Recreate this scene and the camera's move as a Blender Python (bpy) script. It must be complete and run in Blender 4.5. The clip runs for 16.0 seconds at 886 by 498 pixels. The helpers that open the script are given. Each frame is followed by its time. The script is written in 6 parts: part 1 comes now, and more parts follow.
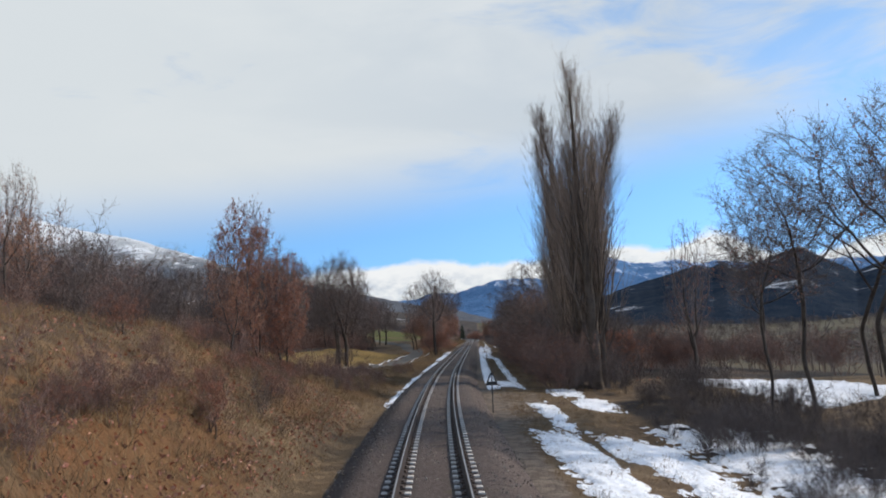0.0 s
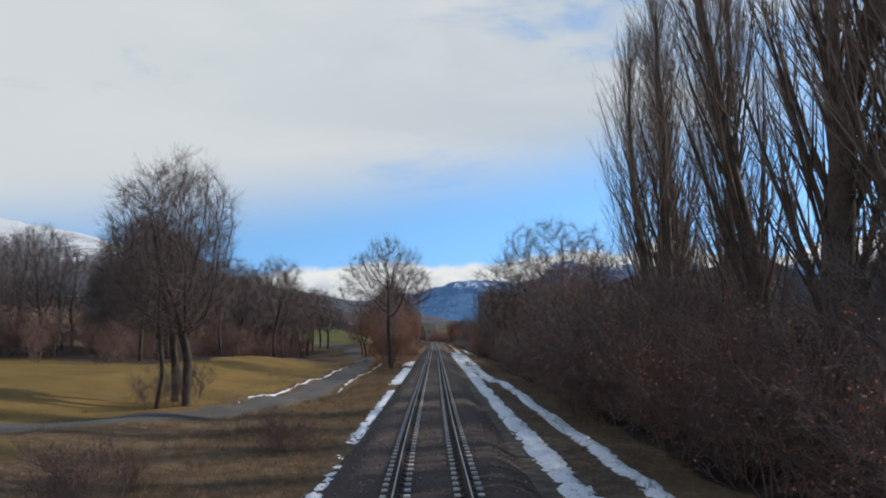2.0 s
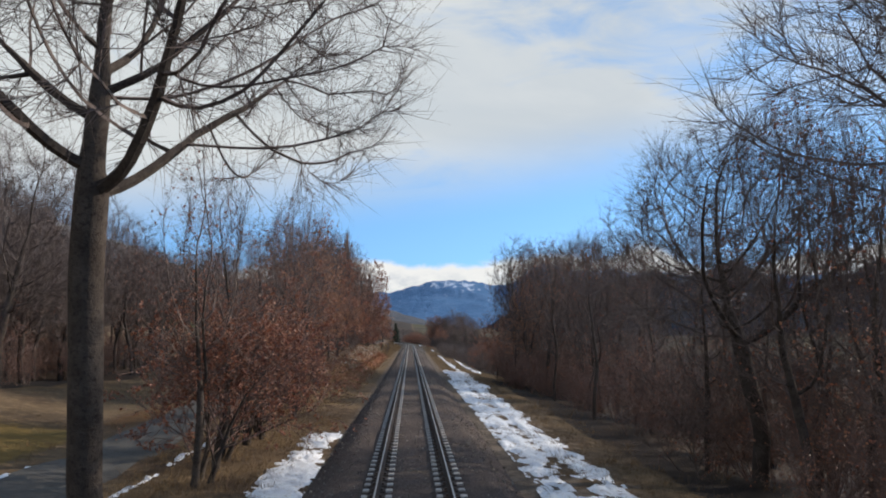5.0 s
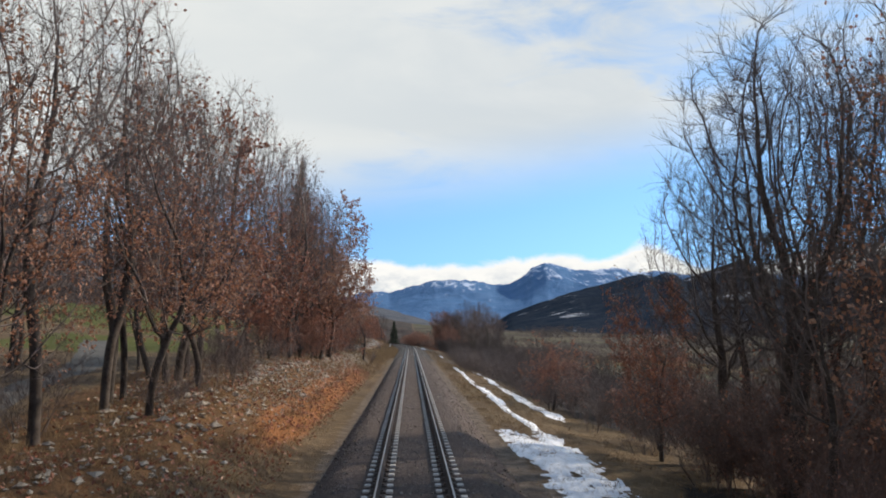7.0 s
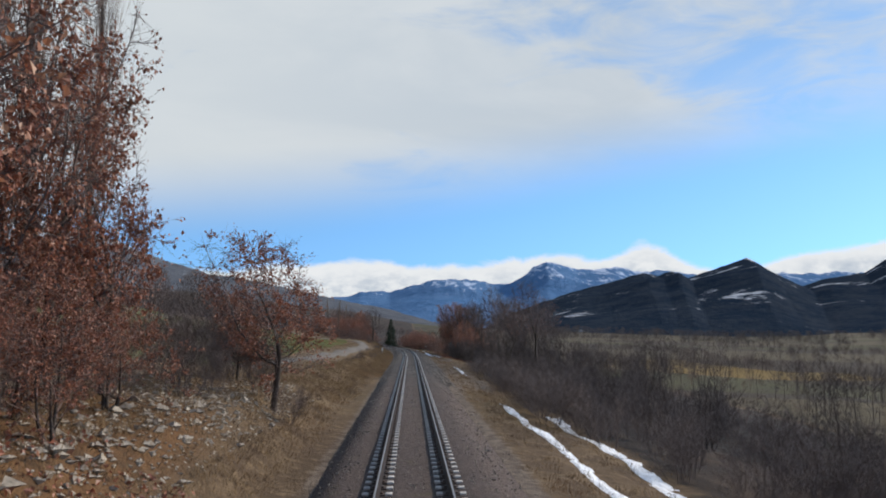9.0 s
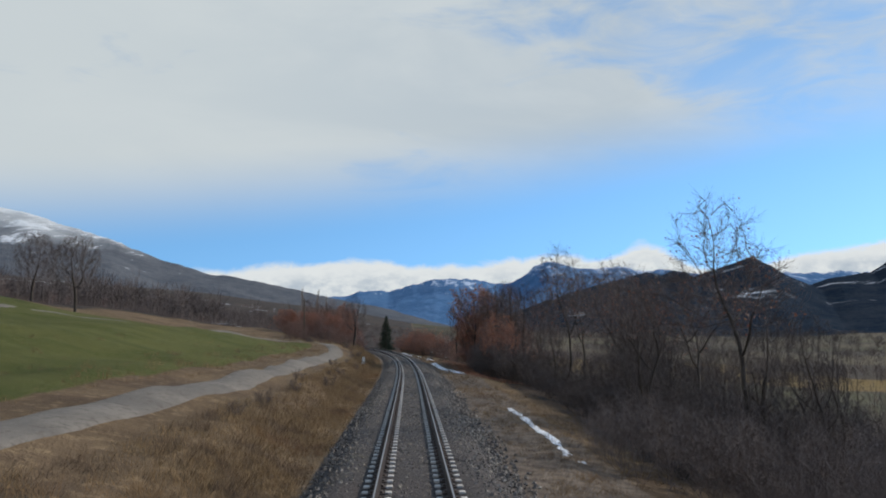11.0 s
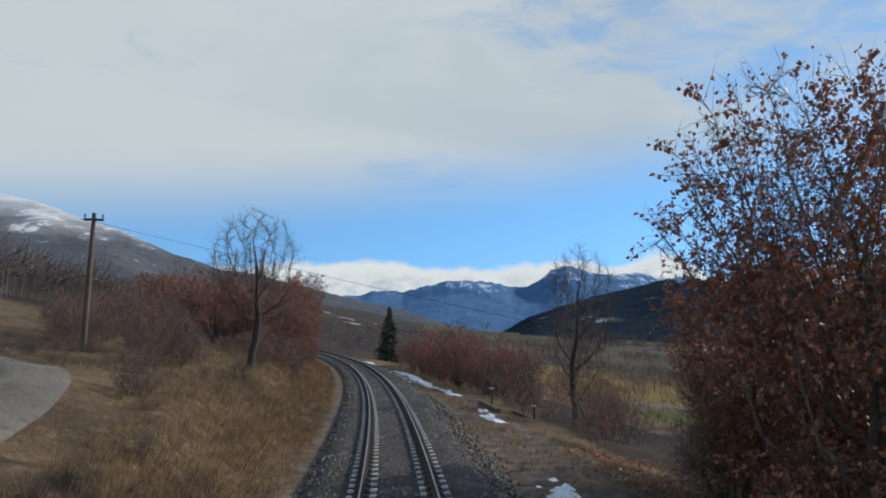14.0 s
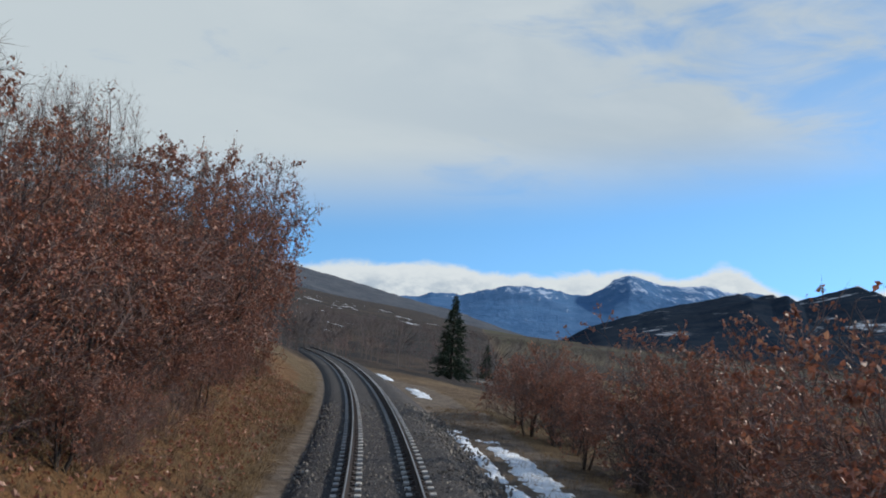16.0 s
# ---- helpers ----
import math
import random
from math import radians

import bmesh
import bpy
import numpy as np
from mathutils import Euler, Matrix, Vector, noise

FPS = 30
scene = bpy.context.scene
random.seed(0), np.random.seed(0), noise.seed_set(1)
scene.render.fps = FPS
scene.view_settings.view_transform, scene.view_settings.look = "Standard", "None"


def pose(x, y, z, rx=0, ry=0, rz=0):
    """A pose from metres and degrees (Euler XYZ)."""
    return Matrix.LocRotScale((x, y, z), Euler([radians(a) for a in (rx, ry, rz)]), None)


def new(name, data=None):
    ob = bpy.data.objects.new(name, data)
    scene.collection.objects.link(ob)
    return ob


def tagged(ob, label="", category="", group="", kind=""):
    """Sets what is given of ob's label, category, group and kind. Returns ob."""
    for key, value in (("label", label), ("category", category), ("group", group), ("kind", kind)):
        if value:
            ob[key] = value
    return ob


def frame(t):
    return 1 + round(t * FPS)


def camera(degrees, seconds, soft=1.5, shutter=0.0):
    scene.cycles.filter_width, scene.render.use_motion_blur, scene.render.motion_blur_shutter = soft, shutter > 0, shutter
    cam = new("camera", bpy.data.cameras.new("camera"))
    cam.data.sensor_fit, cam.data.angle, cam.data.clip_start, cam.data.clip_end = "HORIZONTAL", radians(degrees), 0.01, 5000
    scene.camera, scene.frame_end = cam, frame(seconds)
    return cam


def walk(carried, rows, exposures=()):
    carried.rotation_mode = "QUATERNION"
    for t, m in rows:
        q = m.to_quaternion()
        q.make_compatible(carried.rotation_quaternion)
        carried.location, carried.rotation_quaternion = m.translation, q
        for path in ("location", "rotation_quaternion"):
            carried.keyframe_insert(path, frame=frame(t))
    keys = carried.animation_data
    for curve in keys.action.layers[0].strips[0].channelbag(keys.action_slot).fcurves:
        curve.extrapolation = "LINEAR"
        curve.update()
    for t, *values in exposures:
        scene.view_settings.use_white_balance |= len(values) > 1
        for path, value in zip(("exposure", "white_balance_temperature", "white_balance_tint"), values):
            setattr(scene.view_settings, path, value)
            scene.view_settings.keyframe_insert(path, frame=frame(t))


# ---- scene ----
cam = camera(61.4, 16.0, soft=1.9)

# ---- the railway line: heading (degrees, to the left) and cant (degrees, to the right) along its length in metres ----
BEND = [(-60, 8.0), (-10, 5.09), (2, 4.34), (15, 3.52), (27, 2.66), (39, 1.87), (52, 1.19), (64, 0.60), (77, 0.14), (89, 0.0), (305, 0.0),
        (318, 0.07), (331, 0.35), (343, 0.93), (356, 1.62), (369, 2.59), (382, 3.86), (395, 5.22), (416, 7.6), (456, 12.5), (580, 27.0)]
CANT = [(-60, 2.3), (2, 2.1), (27, 1.8), (52, 1.5), (64, 0.9), (77, 0.25), (89, 0.0), (292, 0.0), (318, -0.4), (331, -0.8), (343, -1.6),
        (356, -2.6), (369, -3.3), (382, -3.9), (395, -4.6), (580, -4.6)]
EYE = 3.02                       # metres of the camera over the rails
LINE_S = np.arange(-60.0, 580.0, 0.25)
_head = np.radians(np.interp(LINE_S, *zip(*BEND)))
LINE_X = np.cumsum(-np.sin(_head)) * 0.25
LINE_Y = np.cumsum(np.cos(_head)) * 0.25
_zero = int(np.argmin(abs(LINE_S)))
LINE_Y -= LINE_Y[_zero]
LINE_X -= LINE_X[int(np.argmin(abs(LINE_S - 200)))]


def line_head(s):
    return np.radians(np.interp(s, *zip(*BEND)))


def line_cant(s):
    return np.radians(np.interp(s, *zip(*CANT)))


def spot(s, lat):
    """World x, y of a point lat metres to the right of the line's middle at s."""
    h = line_head(s)
    return np.interp(s, LINE_S, LINE_X) + lat * np.cos(h), np.interp(s, LINE_S, LINE_Y) + lat * np.sin(h)


def line_coords(x, y):
    """Length along the line and metres to its right, for world x, y."""
    s = np.interp(y, LINE_Y, LINE_S)
    s = np.where(y > LINE_Y[-1], LINE_S[-1] + y - LINE_Y[-1], np.where(y < LINE_Y[0], LINE_S[0] + y - LINE_Y[0], s))
    h = line_head(s)
    lat = (x - np.interp(s, LINE_S, LINE_X)) * np.cos(h)
    s2 = s + np.where(np.abs(lat) < 40, lat * np.sin(h), 0)
    return s2, (x - np.interp(s2, LINE_S, LINE_X)) * np.cos(line_head(s2)) + 0 * lat


# speed in m/s by time, and the camera's turn: degrees left of the straight line, leaning to the right
PACE = [(0, 24.64), (2, 24.81), (4, 25.12), (6.5, 25.27), (9, 25.37), (11.5, 25.53), (13, 25.74), (14.5, 25.68), (16, 25.57)]
SWAY = [(0, -0.16), (2, -0.19), (3, -0.15), (4, -0.09), (12.5, -0.085), (14, -0.06), (16, 0.0)]
NOSE = [(0, 6.5), (13, 6.52), (14.5, 6.78), (16, 6.75)]            # degrees that the camera looks up
TURN = [(0, 2.62), (0.5, 1.87), (1, 1.04), (1.5, 0.18), (2, -0.6), (2.5, -1.28), (3, -1.85), (3.5, -2.33), (4, -2.52), (4.5, -2.5), (6.5, -2.47),
        (9, -2.47), (11.5, -2.52), (12.5, -2.49), (13, -2.4), (13.5, -2.12), (14, -1.55), (14.5, -0.85), (15, 0.12), (15.5, 1.39), (16, 2.75)]
LEAN = [(0, 2.3), (0.5, 2.1), (1, 2.0), (1.5, 1.8), (2, 1.7), (2.5, 1.5), (3, 0.9), (3.5, 0.25), (4, 0), (11, 0), (11.5, -0.1), (12, -0.2), (12.5, -0.3),
        (13, -0.4), (13.5, -0.8), (14, -1.6), (14.5, -2.6), (15, -3.3), (15.5, -3.9), (16, -4.6)]
_t = np.arange(0, 16.001, 0.05)
_v = np.interp(_t, *zip(*PACE))
_run = np.concatenate([[0], np.cumsum((_v[1:] + _v[:-1]) / 2 * 0.05)])


def ride(t):
    """The camera's pose on the moving train at t seconds."""
    s, lean = float(np.interp(t, _t, _run)), float(np.interp(t, *zip(*LEAN)))
    x, y = spot(s, EYE * math.sin(radians(lean)) + float(np.interp(t, *zip(*SWAY))))
    return pose(float(x), float(y), EYE * math.cos(radians(lean)), 90 + float(np.interp(t, *zip(*NOSE))), lean, float(np.interp(t, *zip(*TURN))))


walk(cam, [(n * 0.5, ride(n * 0.5)) for n in range(33)],
     exposures=[(0, 0.02, 6500, 10), (0.5, -0.12, 6500, 10), (1.5, -0.14, 6500, 10), (2, -0.1, 6550, 10), (2.5, 0.0, 6650, 10), (3, -0.08, 6650, 10), (3.5, -0.18, 6600, 10), (4, -0.14, 6600, 10),
                (6.5, 0.16, 6900, 10), (7.5, 0.14, 6850, 10), (9, -0.08, 6450, 10), (11.5, -0.22, 6420, 7), (12.5, -0.25, 6400, 7), (16, -0.25, 6220, 6)])

# ---- daylight: a low winter sun from the right, thin stratus overhead, a bank of cumulus over the far range ----
SUN = Vector((0.80, 0.34, 0.45)).normalized()
lamp = bpy.data.lights.new("sun", "SUN")
lamp.energy, lamp.angle, lamp.color = 5.0, radians(0.8), (1.0, 0.89, 0.76)
tagged(new("sun", lamp), kind="structure").rotation_euler = SUN.to_track_quat("Z", "Y").to_euler()


class Graph:
    """Short-hand for node trees."""

    def __init__(self, tree):
        self.tree = tree

    def node(self, kind, **settings):
        n = self.tree.nodes.new(kind)
        ins = settings.pop("ins", {})
        if "operation" in settings:
            n.operation = settings["operation"]
            if kind == "ShaderNodeMath":
                n.use_clamp = settings.get("use_clamp", False)
        if "data_type" in settings:
            n.data_type, n.blend_type = settings["data_type"], settings.get("blend_type", "MIX")
        if "interpolation_type" in settings:
            n.interpolation_type = settings["interpolation_type"]
        if "attribute_name" in settings:
            n.attribute_name = settings["attribute_name"]
        if "sky_type" in settings:
            n.sky_type, n.sun_disc = settings["sky_type"], settings["sun_disc"]
            n.sun_elevation, n.sun_rotation, n.altitude = settings["sun_elevation"], settings["sun_rotation"], settings["altitude"]
            n.air_density, n.dust_density, n.ozone_density = settings["air_density"], settings["dust_density"], settings["ozone_density"]
        for key, value in ins.items():
            self.put(n.inputs[key], value)
        return n

    def put(self, socket, value):
        if isinstance(value, bpy.types.NodeSocket):
            self.tree.links.new(value, socket)
        elif isinstance(value, tuple) and len(value) == 3 and socket.type == "RGBA":
            socket.default_value = (*value, 1)
        else:
            socket.default_value = value

    def math(self, op, a, b=0.0, c=0.0, clamp=False):
        return self.node("ShaderNodeMath", operation=op, use_clamp=clamp, ins={0: a, 1: b, 2: c}).outputs[0]

    def mix(self, f, a, b):
        return self.node("ShaderNodeMix", data_type="RGBA", ins={0: f, 6: a, 7: b}).outputs[2]

    def noise(self, vec, scale, detail=4.0, rough=0.55, warp=0.0):
        return self.node("ShaderNodeTexNoise", ins={"Vector": vec, "Scale": scale, "Detail": detail, "Roughness": rough, "Distortion": warp}).outputs[0]

    def ramp(self, x, a, b, low=0.0, high=1.0):
        return self.node("ShaderNodeMapRange", interpolation_type="SMOOTHSTEP", ins={0: x, 1: a, 2: b, 3: low, 4: high}).outputs[0]

    def scaled(self, vec, scale, move=(0, 0, 0)):
        return self.node("ShaderNodeMapping", ins={0: vec, 1: move, 3: scale}).outputs[0]


world = bpy.data.worlds.new("sky")
world.use_nodes = True
scene.world = world
g = Graph(world.node_tree)
world.node_tree.nodes.clear()
way = g.node("ShaderNodeTexCoord").outputs["Generated"]
xyz = g.node("ShaderNodeSeparateXYZ", ins={0: way}).outputs
az = g.math("MULTIPLY", g.math("ARCTAN2", xyz[0], xyz[1]), 57.2958)       # degrees to the right of +y
el = g.math("MULTIPLY", g.math("ARCSINE", xyz[2]), 57.2958)
lifted = g.node("ShaderNodeCombineXYZ", ins={0: xyz[0], 1: xyz[1], 2: g.math("ADD", g.math("MULTIPLY", g.math("ABSOLUTE", xyz[2]), 1.3), 0.30)}).outputs[0]
sky = g.node("ShaderNodeTexSky", sky_type="NISHITA", sun_disc=False, sun_elevation=math.asin(SUN.z), sun_rotation=math.atan2(SUN.x, SUN.y),
             altitude=900.0, air_density=1.3, dust_density=0.4, ozone_density=2.0, ins={0: lifted}).outputs[0]
blue = g.node("ShaderNodeMix", data_type="RGBA", blend_type="MULTIPLY", ins={0: 1.0, 6: sky, 7: (0.185, 0.25, 0.275)}).outputs[2]
angles = g.node("ShaderNodeCombineXYZ", ins={0: az, 1: el, 2: 0.0}).outputs[0]
# high stratus on a plane overhead: streaks that thin out towards the clear strip over the range
wide = g.noise(g.scaled(angles, (0.035, 0.11, 1), (3.1, 0.4, 0)), 1.0, 5.0, 0.55, 0.6)
fine = g.noise(g.scaled(angles, (0.10, 0.32, 1), (1.7, 2.2, 0)), 1.0, 6.0, 0.6, 0.9)
edge = g.math("ADD", g.math("MULTIPLY", az, 0.115), 11.0)                   # elevation at which the stratus begins
veil = g.ramp(g.math("SUBTRACT", el, edge), -3.0, 4.5)
torn = g.math("ADD", g.math("MULTIPLY", wide, 0.95), g.math("MULTIPLY", fine, 0.72))
right_gap = g.ramp(az, -12.0, 20.0, -0.14, 0.10)
# cover is cut above 27 degrees, out of view, to weaken the sky's fill light
stratus = g.math("MULTIPLY", g.math("MULTIPLY", veil, g.ramp(el, 27.0, 52.0, 1.0, 0.22)), g.ramp(g.math("SUBTRACT", torn, right_gap), 0.46, 0.84, 0.22, 1.0))
thick = g.ramp(g.noise(g.scaled(angles, (0.05, 0.14, 1), (7.0, 1.0, 0)), 1.0, 5.0, 0.55, 0.4), 0.35, 0.68)
glare = g.ramp(az, -30.0, 14.0, 1.0, 0.0)
pale = g.mix(thick, (0.57, 0.64, 0.71), (0.685, 0.735, 0.775))
pale = g.mix(g.math("MULTIPLY", glare, 0.8), pale, (0.70, 0.745, 0.765))
scene_sky = g.mix(stratus, blue, pale)
# cumulus bank lying on the mountains
lump = g.noise(g.scaled(angles, (0.26, 0.42, 1), (4.0, 0.0, 0)), 1.0, 7.0, 0.62, 0.3)
swell = g.noise(g.scaled(angles, (0.11, 0.0, 1), (0.6, 0.0, 0)), 1.0, 2.0, 0.5)


def bump(middle, wide, high):
    """A smooth swelling of the cloud top round one azimuth."""
    u = g.math("DIVIDE", g.math("SUBTRACT", az, middle), wide)
    return g.math("MULTIPLY", g.math("POWER", 2.718, g.math("MULTIPLY", g.math("MULTIPLY", u, u), -1.0)), high)


top = g.math("ADD", g.math("MULTIPLY", g.math("SUBTRACT", lump, 0.5), 2.0), g.math("ADD", g.math("MULTIPLY", swell, 0.8), 5.05))
for middle, wide_, high in ((17.6, 2.4, 1.35), (11.4, 2.6, 0.45), (23.6, 2.6, -1.0), (33.0, 5.5, 0.85), (-4.0, 3.5, 0.25), (-22.0, 9.0, -1.2)):
    top = g.math("ADD", top, bump(middle, wide_, high))
bank = g.ramp(g.math("SUBTRACT", top, el), -0.15, 0.55)
shade = g.ramp(g.math("SUBTRACT", top, el), 0.2, 2.2)
white = g.mix(g.math("MULTIPLY", shade, g.ramp(g.noise(g.scaled(angles, (0.5, 0.9, 1)), 1.0, 5.0, 0.6), 0.35, 0.7)), (0.87, 0.89, 0.90), (0.50, 0.57, 0.66))
scene_sky = g.mix(bank, scene_sky, white)
# bluish haze under the skyline
scene_sky = g.mix(g.ramp(el, 1.0, -4.0), scene_sky, (0.25, 0.30, 0.36))
out = g.node("ShaderNodeOutputWorld")
g.tree.links.new(g.node("ShaderNodeBackground", ins={0: scene_sky, 1: 1.0}).outputs[0], out.inputs[0])

# ---- materials ----


def material(name, paint, rough=0.85, bump=0.0, spec=0.3, metal=0.0, glow_through=0.0):
    """paint(g, position) gives colour and, as an option, height and roughness sockets."""
    m = bpy.data.materials.new(name)
    m.use_nodes = True
    m.node_tree.nodes.clear()
    k = Graph(m.node_tree)
    got = paint(k, k.node("ShaderNodeNewGeometry").outputs["Position"])
    got = got if isinstance(got, tuple) and len(got) > 1 and not isinstance(got[0], float) else (got,)
    b = k.node("ShaderNodeBsdfPrincipled", ins={"Base Color": got[0], "Roughness": rough, "Specular IOR Level": spec, "Metallic": metal})
    if len(got) > 1 and bump:
        k.put(b.inputs["Normal"], k.node("ShaderNodeBump", ins={"Strength": 1.0, "Distance": bump, "Height": got[1]}).outputs[0])
    if len(got) > 2:
        k.put(b.inputs["Roughness"], got[2])
    shader = b.outputs[0]
    if glow_through:                                                        # thin leaves let light through
        shader = k.node("ShaderNodeMixShader", ins={0: glow_through, 1: shader, 2: k.node("ShaderNodeBsdfTranslucent", ins={0: got[0]}).outputs[0]}).outputs[0]
    k.tree.links.new(shader, k.node("ShaderNodeOutputMaterial").inputs[0])
    return m


def mottled(a, b, c, big, small, bump_scale=None):
    """Two scales of variation between three colours."""
    def paint(k, p):
        n1, n2 = k.noise(p, big, 4.0, 0.6), k.noise(p, small, 5.0, 0.65)
        col = k.mix(k.ramp(n1, 0.35, 0.65), a, b)
        return k.mix(k.ramp(n2, 0.45, 0.75), col, c), k.noise(p, bump_scale or small * 2, 4.0, 0.6)
    return paint


def island(colours, spread=1.0):
    """A colour for each loose piece of a mesh, from a row of colours."""
    def paint(k, p):
        r = k.node("ShaderNodeNewGeometry").outputs["Random Per Island"]
        ramp = k.node("ShaderNodeValToRGB", ins={0: r})
        els = ramp.color_ramp.elements
        for n, c in enumerate(colours):
            e = els[n] if n < 2 else els.new(1.0)
            e.position, e.color = n / (len(colours) - 1), (*c, 1)
        n1 = k.noise(p, 3.0, 3.0, 0.6)
        return k.mix(k.math("MULTIPLY", k.ramp(n1, 0.3, 0.7), 0.35), ramp.outputs[0], tuple(v * 0.55 for v in colours[0])), n1
    return paint


def ground_paint(k, p):
    tan, straw, brown, olive = (0.155, 0.108, 0.066), (0.25, 0.178, 0.106), (0.082, 0.056, 0.038), (0.108, 0.077, 0.044)
    far = k.noise(p, 0.035, 4.0, 0.6, 0.5)
    mid = k.noise(p, 0.22, 5.0, 0.62, 0.4)
    near = k.noise(p, 2.2, 6.0, 0.68)
    blades = k.noise(k.scaled(p, (9, 9, 2.5)), 1.0, 4.0, 0.7)
    col = k.mix(k.ramp(mid, 0.36, 0.64), tan, brown)
    col = k.mix(k.ramp(far, 0.45, 0.68), col, olive)
    col = k.mix(k.math("MULTIPLY", k.ramp(near, 0.48, 0.72), 0.75), col, straw)
    att = lambda name: k.node("ShaderNodeAttribute", attribute_name=name).outputs["Fac"]
    ragged = k.math("MULTIPLY", k.math("SUBTRACT", near, 0.5), 0.9)
    def lay(col, name, paint):
        f = k.ramp(k.math("ADD", att(name), ragged), 0.35, 0.65)
        return k.mix(f, col, paint)
    cell = k.node("ShaderNodeTexVoronoi", ins={"Vector": k.scaled(k.node("ShaderNodeVectorMath", operation="ADD", ins={0: p, 1: k.node("ShaderNodeVectorMath", operation="SCALE", ins={0: k.node("ShaderNodeTexNoise", ins={"Vector": p, "Scale": 0.02}).outputs[1], 3: 40.0}).outputs[0]}).outputs[0], (0.0065, 0.013, 0.0)), "Scale": 1.0}).outputs["Color"]
    lot = k.node("ShaderNodeSeparateColor", ins={0: cell}).outputs
    fields = k.mix(k.ramp(lot[0], 0.30, 0.36), (0.050, 0.040, 0.033), k.mix(k.ramp(lot[1], 0.45, 0.55), (0.100, 0.083, 0.052), (0.066, 0.066, 0.034)))
    fields = k.mix(k.math("MULTIPLY", k.ramp(mid, 0.40, 0.62), 0.6), fields, (0.060, 0.048, 0.036))
    green = k.mix(k.ramp(mid, 0.35, 0.65), (0.060, 0.070, 0.018), (0.090, 0.094, 0.029))
    meadow = k.mix(k.ramp(k.noise(k.scaled(p, (0.05, 0.22, 1)), 1.0, 6.0, 0.65), 0.30, 0.74), (0.21, 0.135, 0.046), (0.125, 0.092, 0.034))
    dirt = k.mix(k.ramp(near, 0.4, 0.65), (0.115, 0.090, 0.072), (0.20, 0.160, 0.127))
    # woodland floor tones, which also serve as painted shade under the thickets
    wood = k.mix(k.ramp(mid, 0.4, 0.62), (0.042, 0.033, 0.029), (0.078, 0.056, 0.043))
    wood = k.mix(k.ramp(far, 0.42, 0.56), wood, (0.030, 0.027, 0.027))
    litter = k.mix(k.ramp(near, 0.4, 0.7), (0.15, 0.082, 0.040), (0.080, 0.050, 0.030))
    rust = k.mix(k.ramp(near, 0.4, 0.7), (0.26, 0.105, 0.040), (0.17, 0.080, 0.036))
    col = lay(col, "fields", fields)
    col = lay(col, "meadow", meadow)
    col = lay(col, "green", green)
    col = lay(col, "litter", litter)
    col = lay(col, "rust", rust)
    col = lay(col, "dirt", dirt)
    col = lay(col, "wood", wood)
    col = k.mix(k.math("MULTIPLY", k.ramp(blades, 0.42, 0.68), 0.45), col, k.mix(0.5, col, (0.045, 0.032, 0.02)))
    h = k.math("ADD", k.math("MULTIPLY", near, 0.7), k.math("MULTIPLY", blades, 0.5))
    return col, h


M_GROUND = material("dry grass ground", ground_paint, 0.95, 0.16, 0.1)


def ballast_paint(k, p):
    y = k.node("ShaderNodeSeparateXYZ", ins={0: p}).outputs[1]
    n1, n2, n3 = k.noise(p, 0.35, 4.0, 0.6), k.noise(p, 17.0, 4.0, 0.7), k.noise(p, 2.5, 4.0, 0.6)
    grey = k.mix(k.ramp(n2, 0.35, 0.7), (0.034, 0.031, 0.032), (0.112, 0.099, 0.094))
    dirty = k.mix(k.ramp(n2, 0.35, 0.7), (0.050, 0.037, 0.034), (0.135, 0.104, 0.090))
    clean = k.ramp(k.math("ADD", y, k.math("MULTIPLY", k.math("SUBTRACT", n1, 0.5), 60.0)), 262.0, 300.0)
    col = k.mix(clean, dirty, grey)
    moss = k.math("MULTIPLY", k.ramp(n3, 0.52, 0.75), k.ramp(n1, 0.45, 0.62))
    col = k.mix(k.math("MULTIPLY", moss, 0.5), col, (0.085, 0.075, 0.034))
    oily = k.node("ShaderNodeAttribute", attribute_name="oily").outputs["Fac"]    # rust and brake dust along the rails
    return k.mix(k.math("MULTIPLY", oily, 0.8), col, (0.026, 0.020, 0.019)), n2


M_BALLAST = material("ballast bed", ballast_paint, 0.92, 0.05, 0.2)
M_STONE = material("ballast stone", island([(0.09, 0.078, 0.072), (0.22, 0.196, 0.176), (0.14, 0.12, 0.11), (0.38, 0.34, 0.29)]), 0.9, 0.0, 0.2)
M_RAIL_SIDE = material("rusty rail web", mottled((0.026, 0.018, 0.016), (0.040, 0.027, 0.022), (0.018, 0.014, 0.013), 1.5, 20.0), 0.8, 0.004, 0.3)
M_RAIL_TOP = material("polished rail head", mottled((0.30, 0.285, 0.28), (0.36, 0.345, 0.335), (0.22, 0.205, 0.195), 1.0, 14.0), 0.48, 0.0, 0.5, 0.85)
M_CONCRETE = material("sleeper concrete", mottled((0.56, 0.52, 0.475), (0.47, 0.435, 0.40), (0.26, 0.235, 0.21), 1.2, 14.0), 0.9, 0.006, 0.2)
M_STEEL = material("rusty steel", mottled((0.08, 0.05, 0.035), (0.06, 0.042, 0.034), (0.04, 0.03, 0.026), 2.0, 25.0), 0.75, 0.003, 0.4)


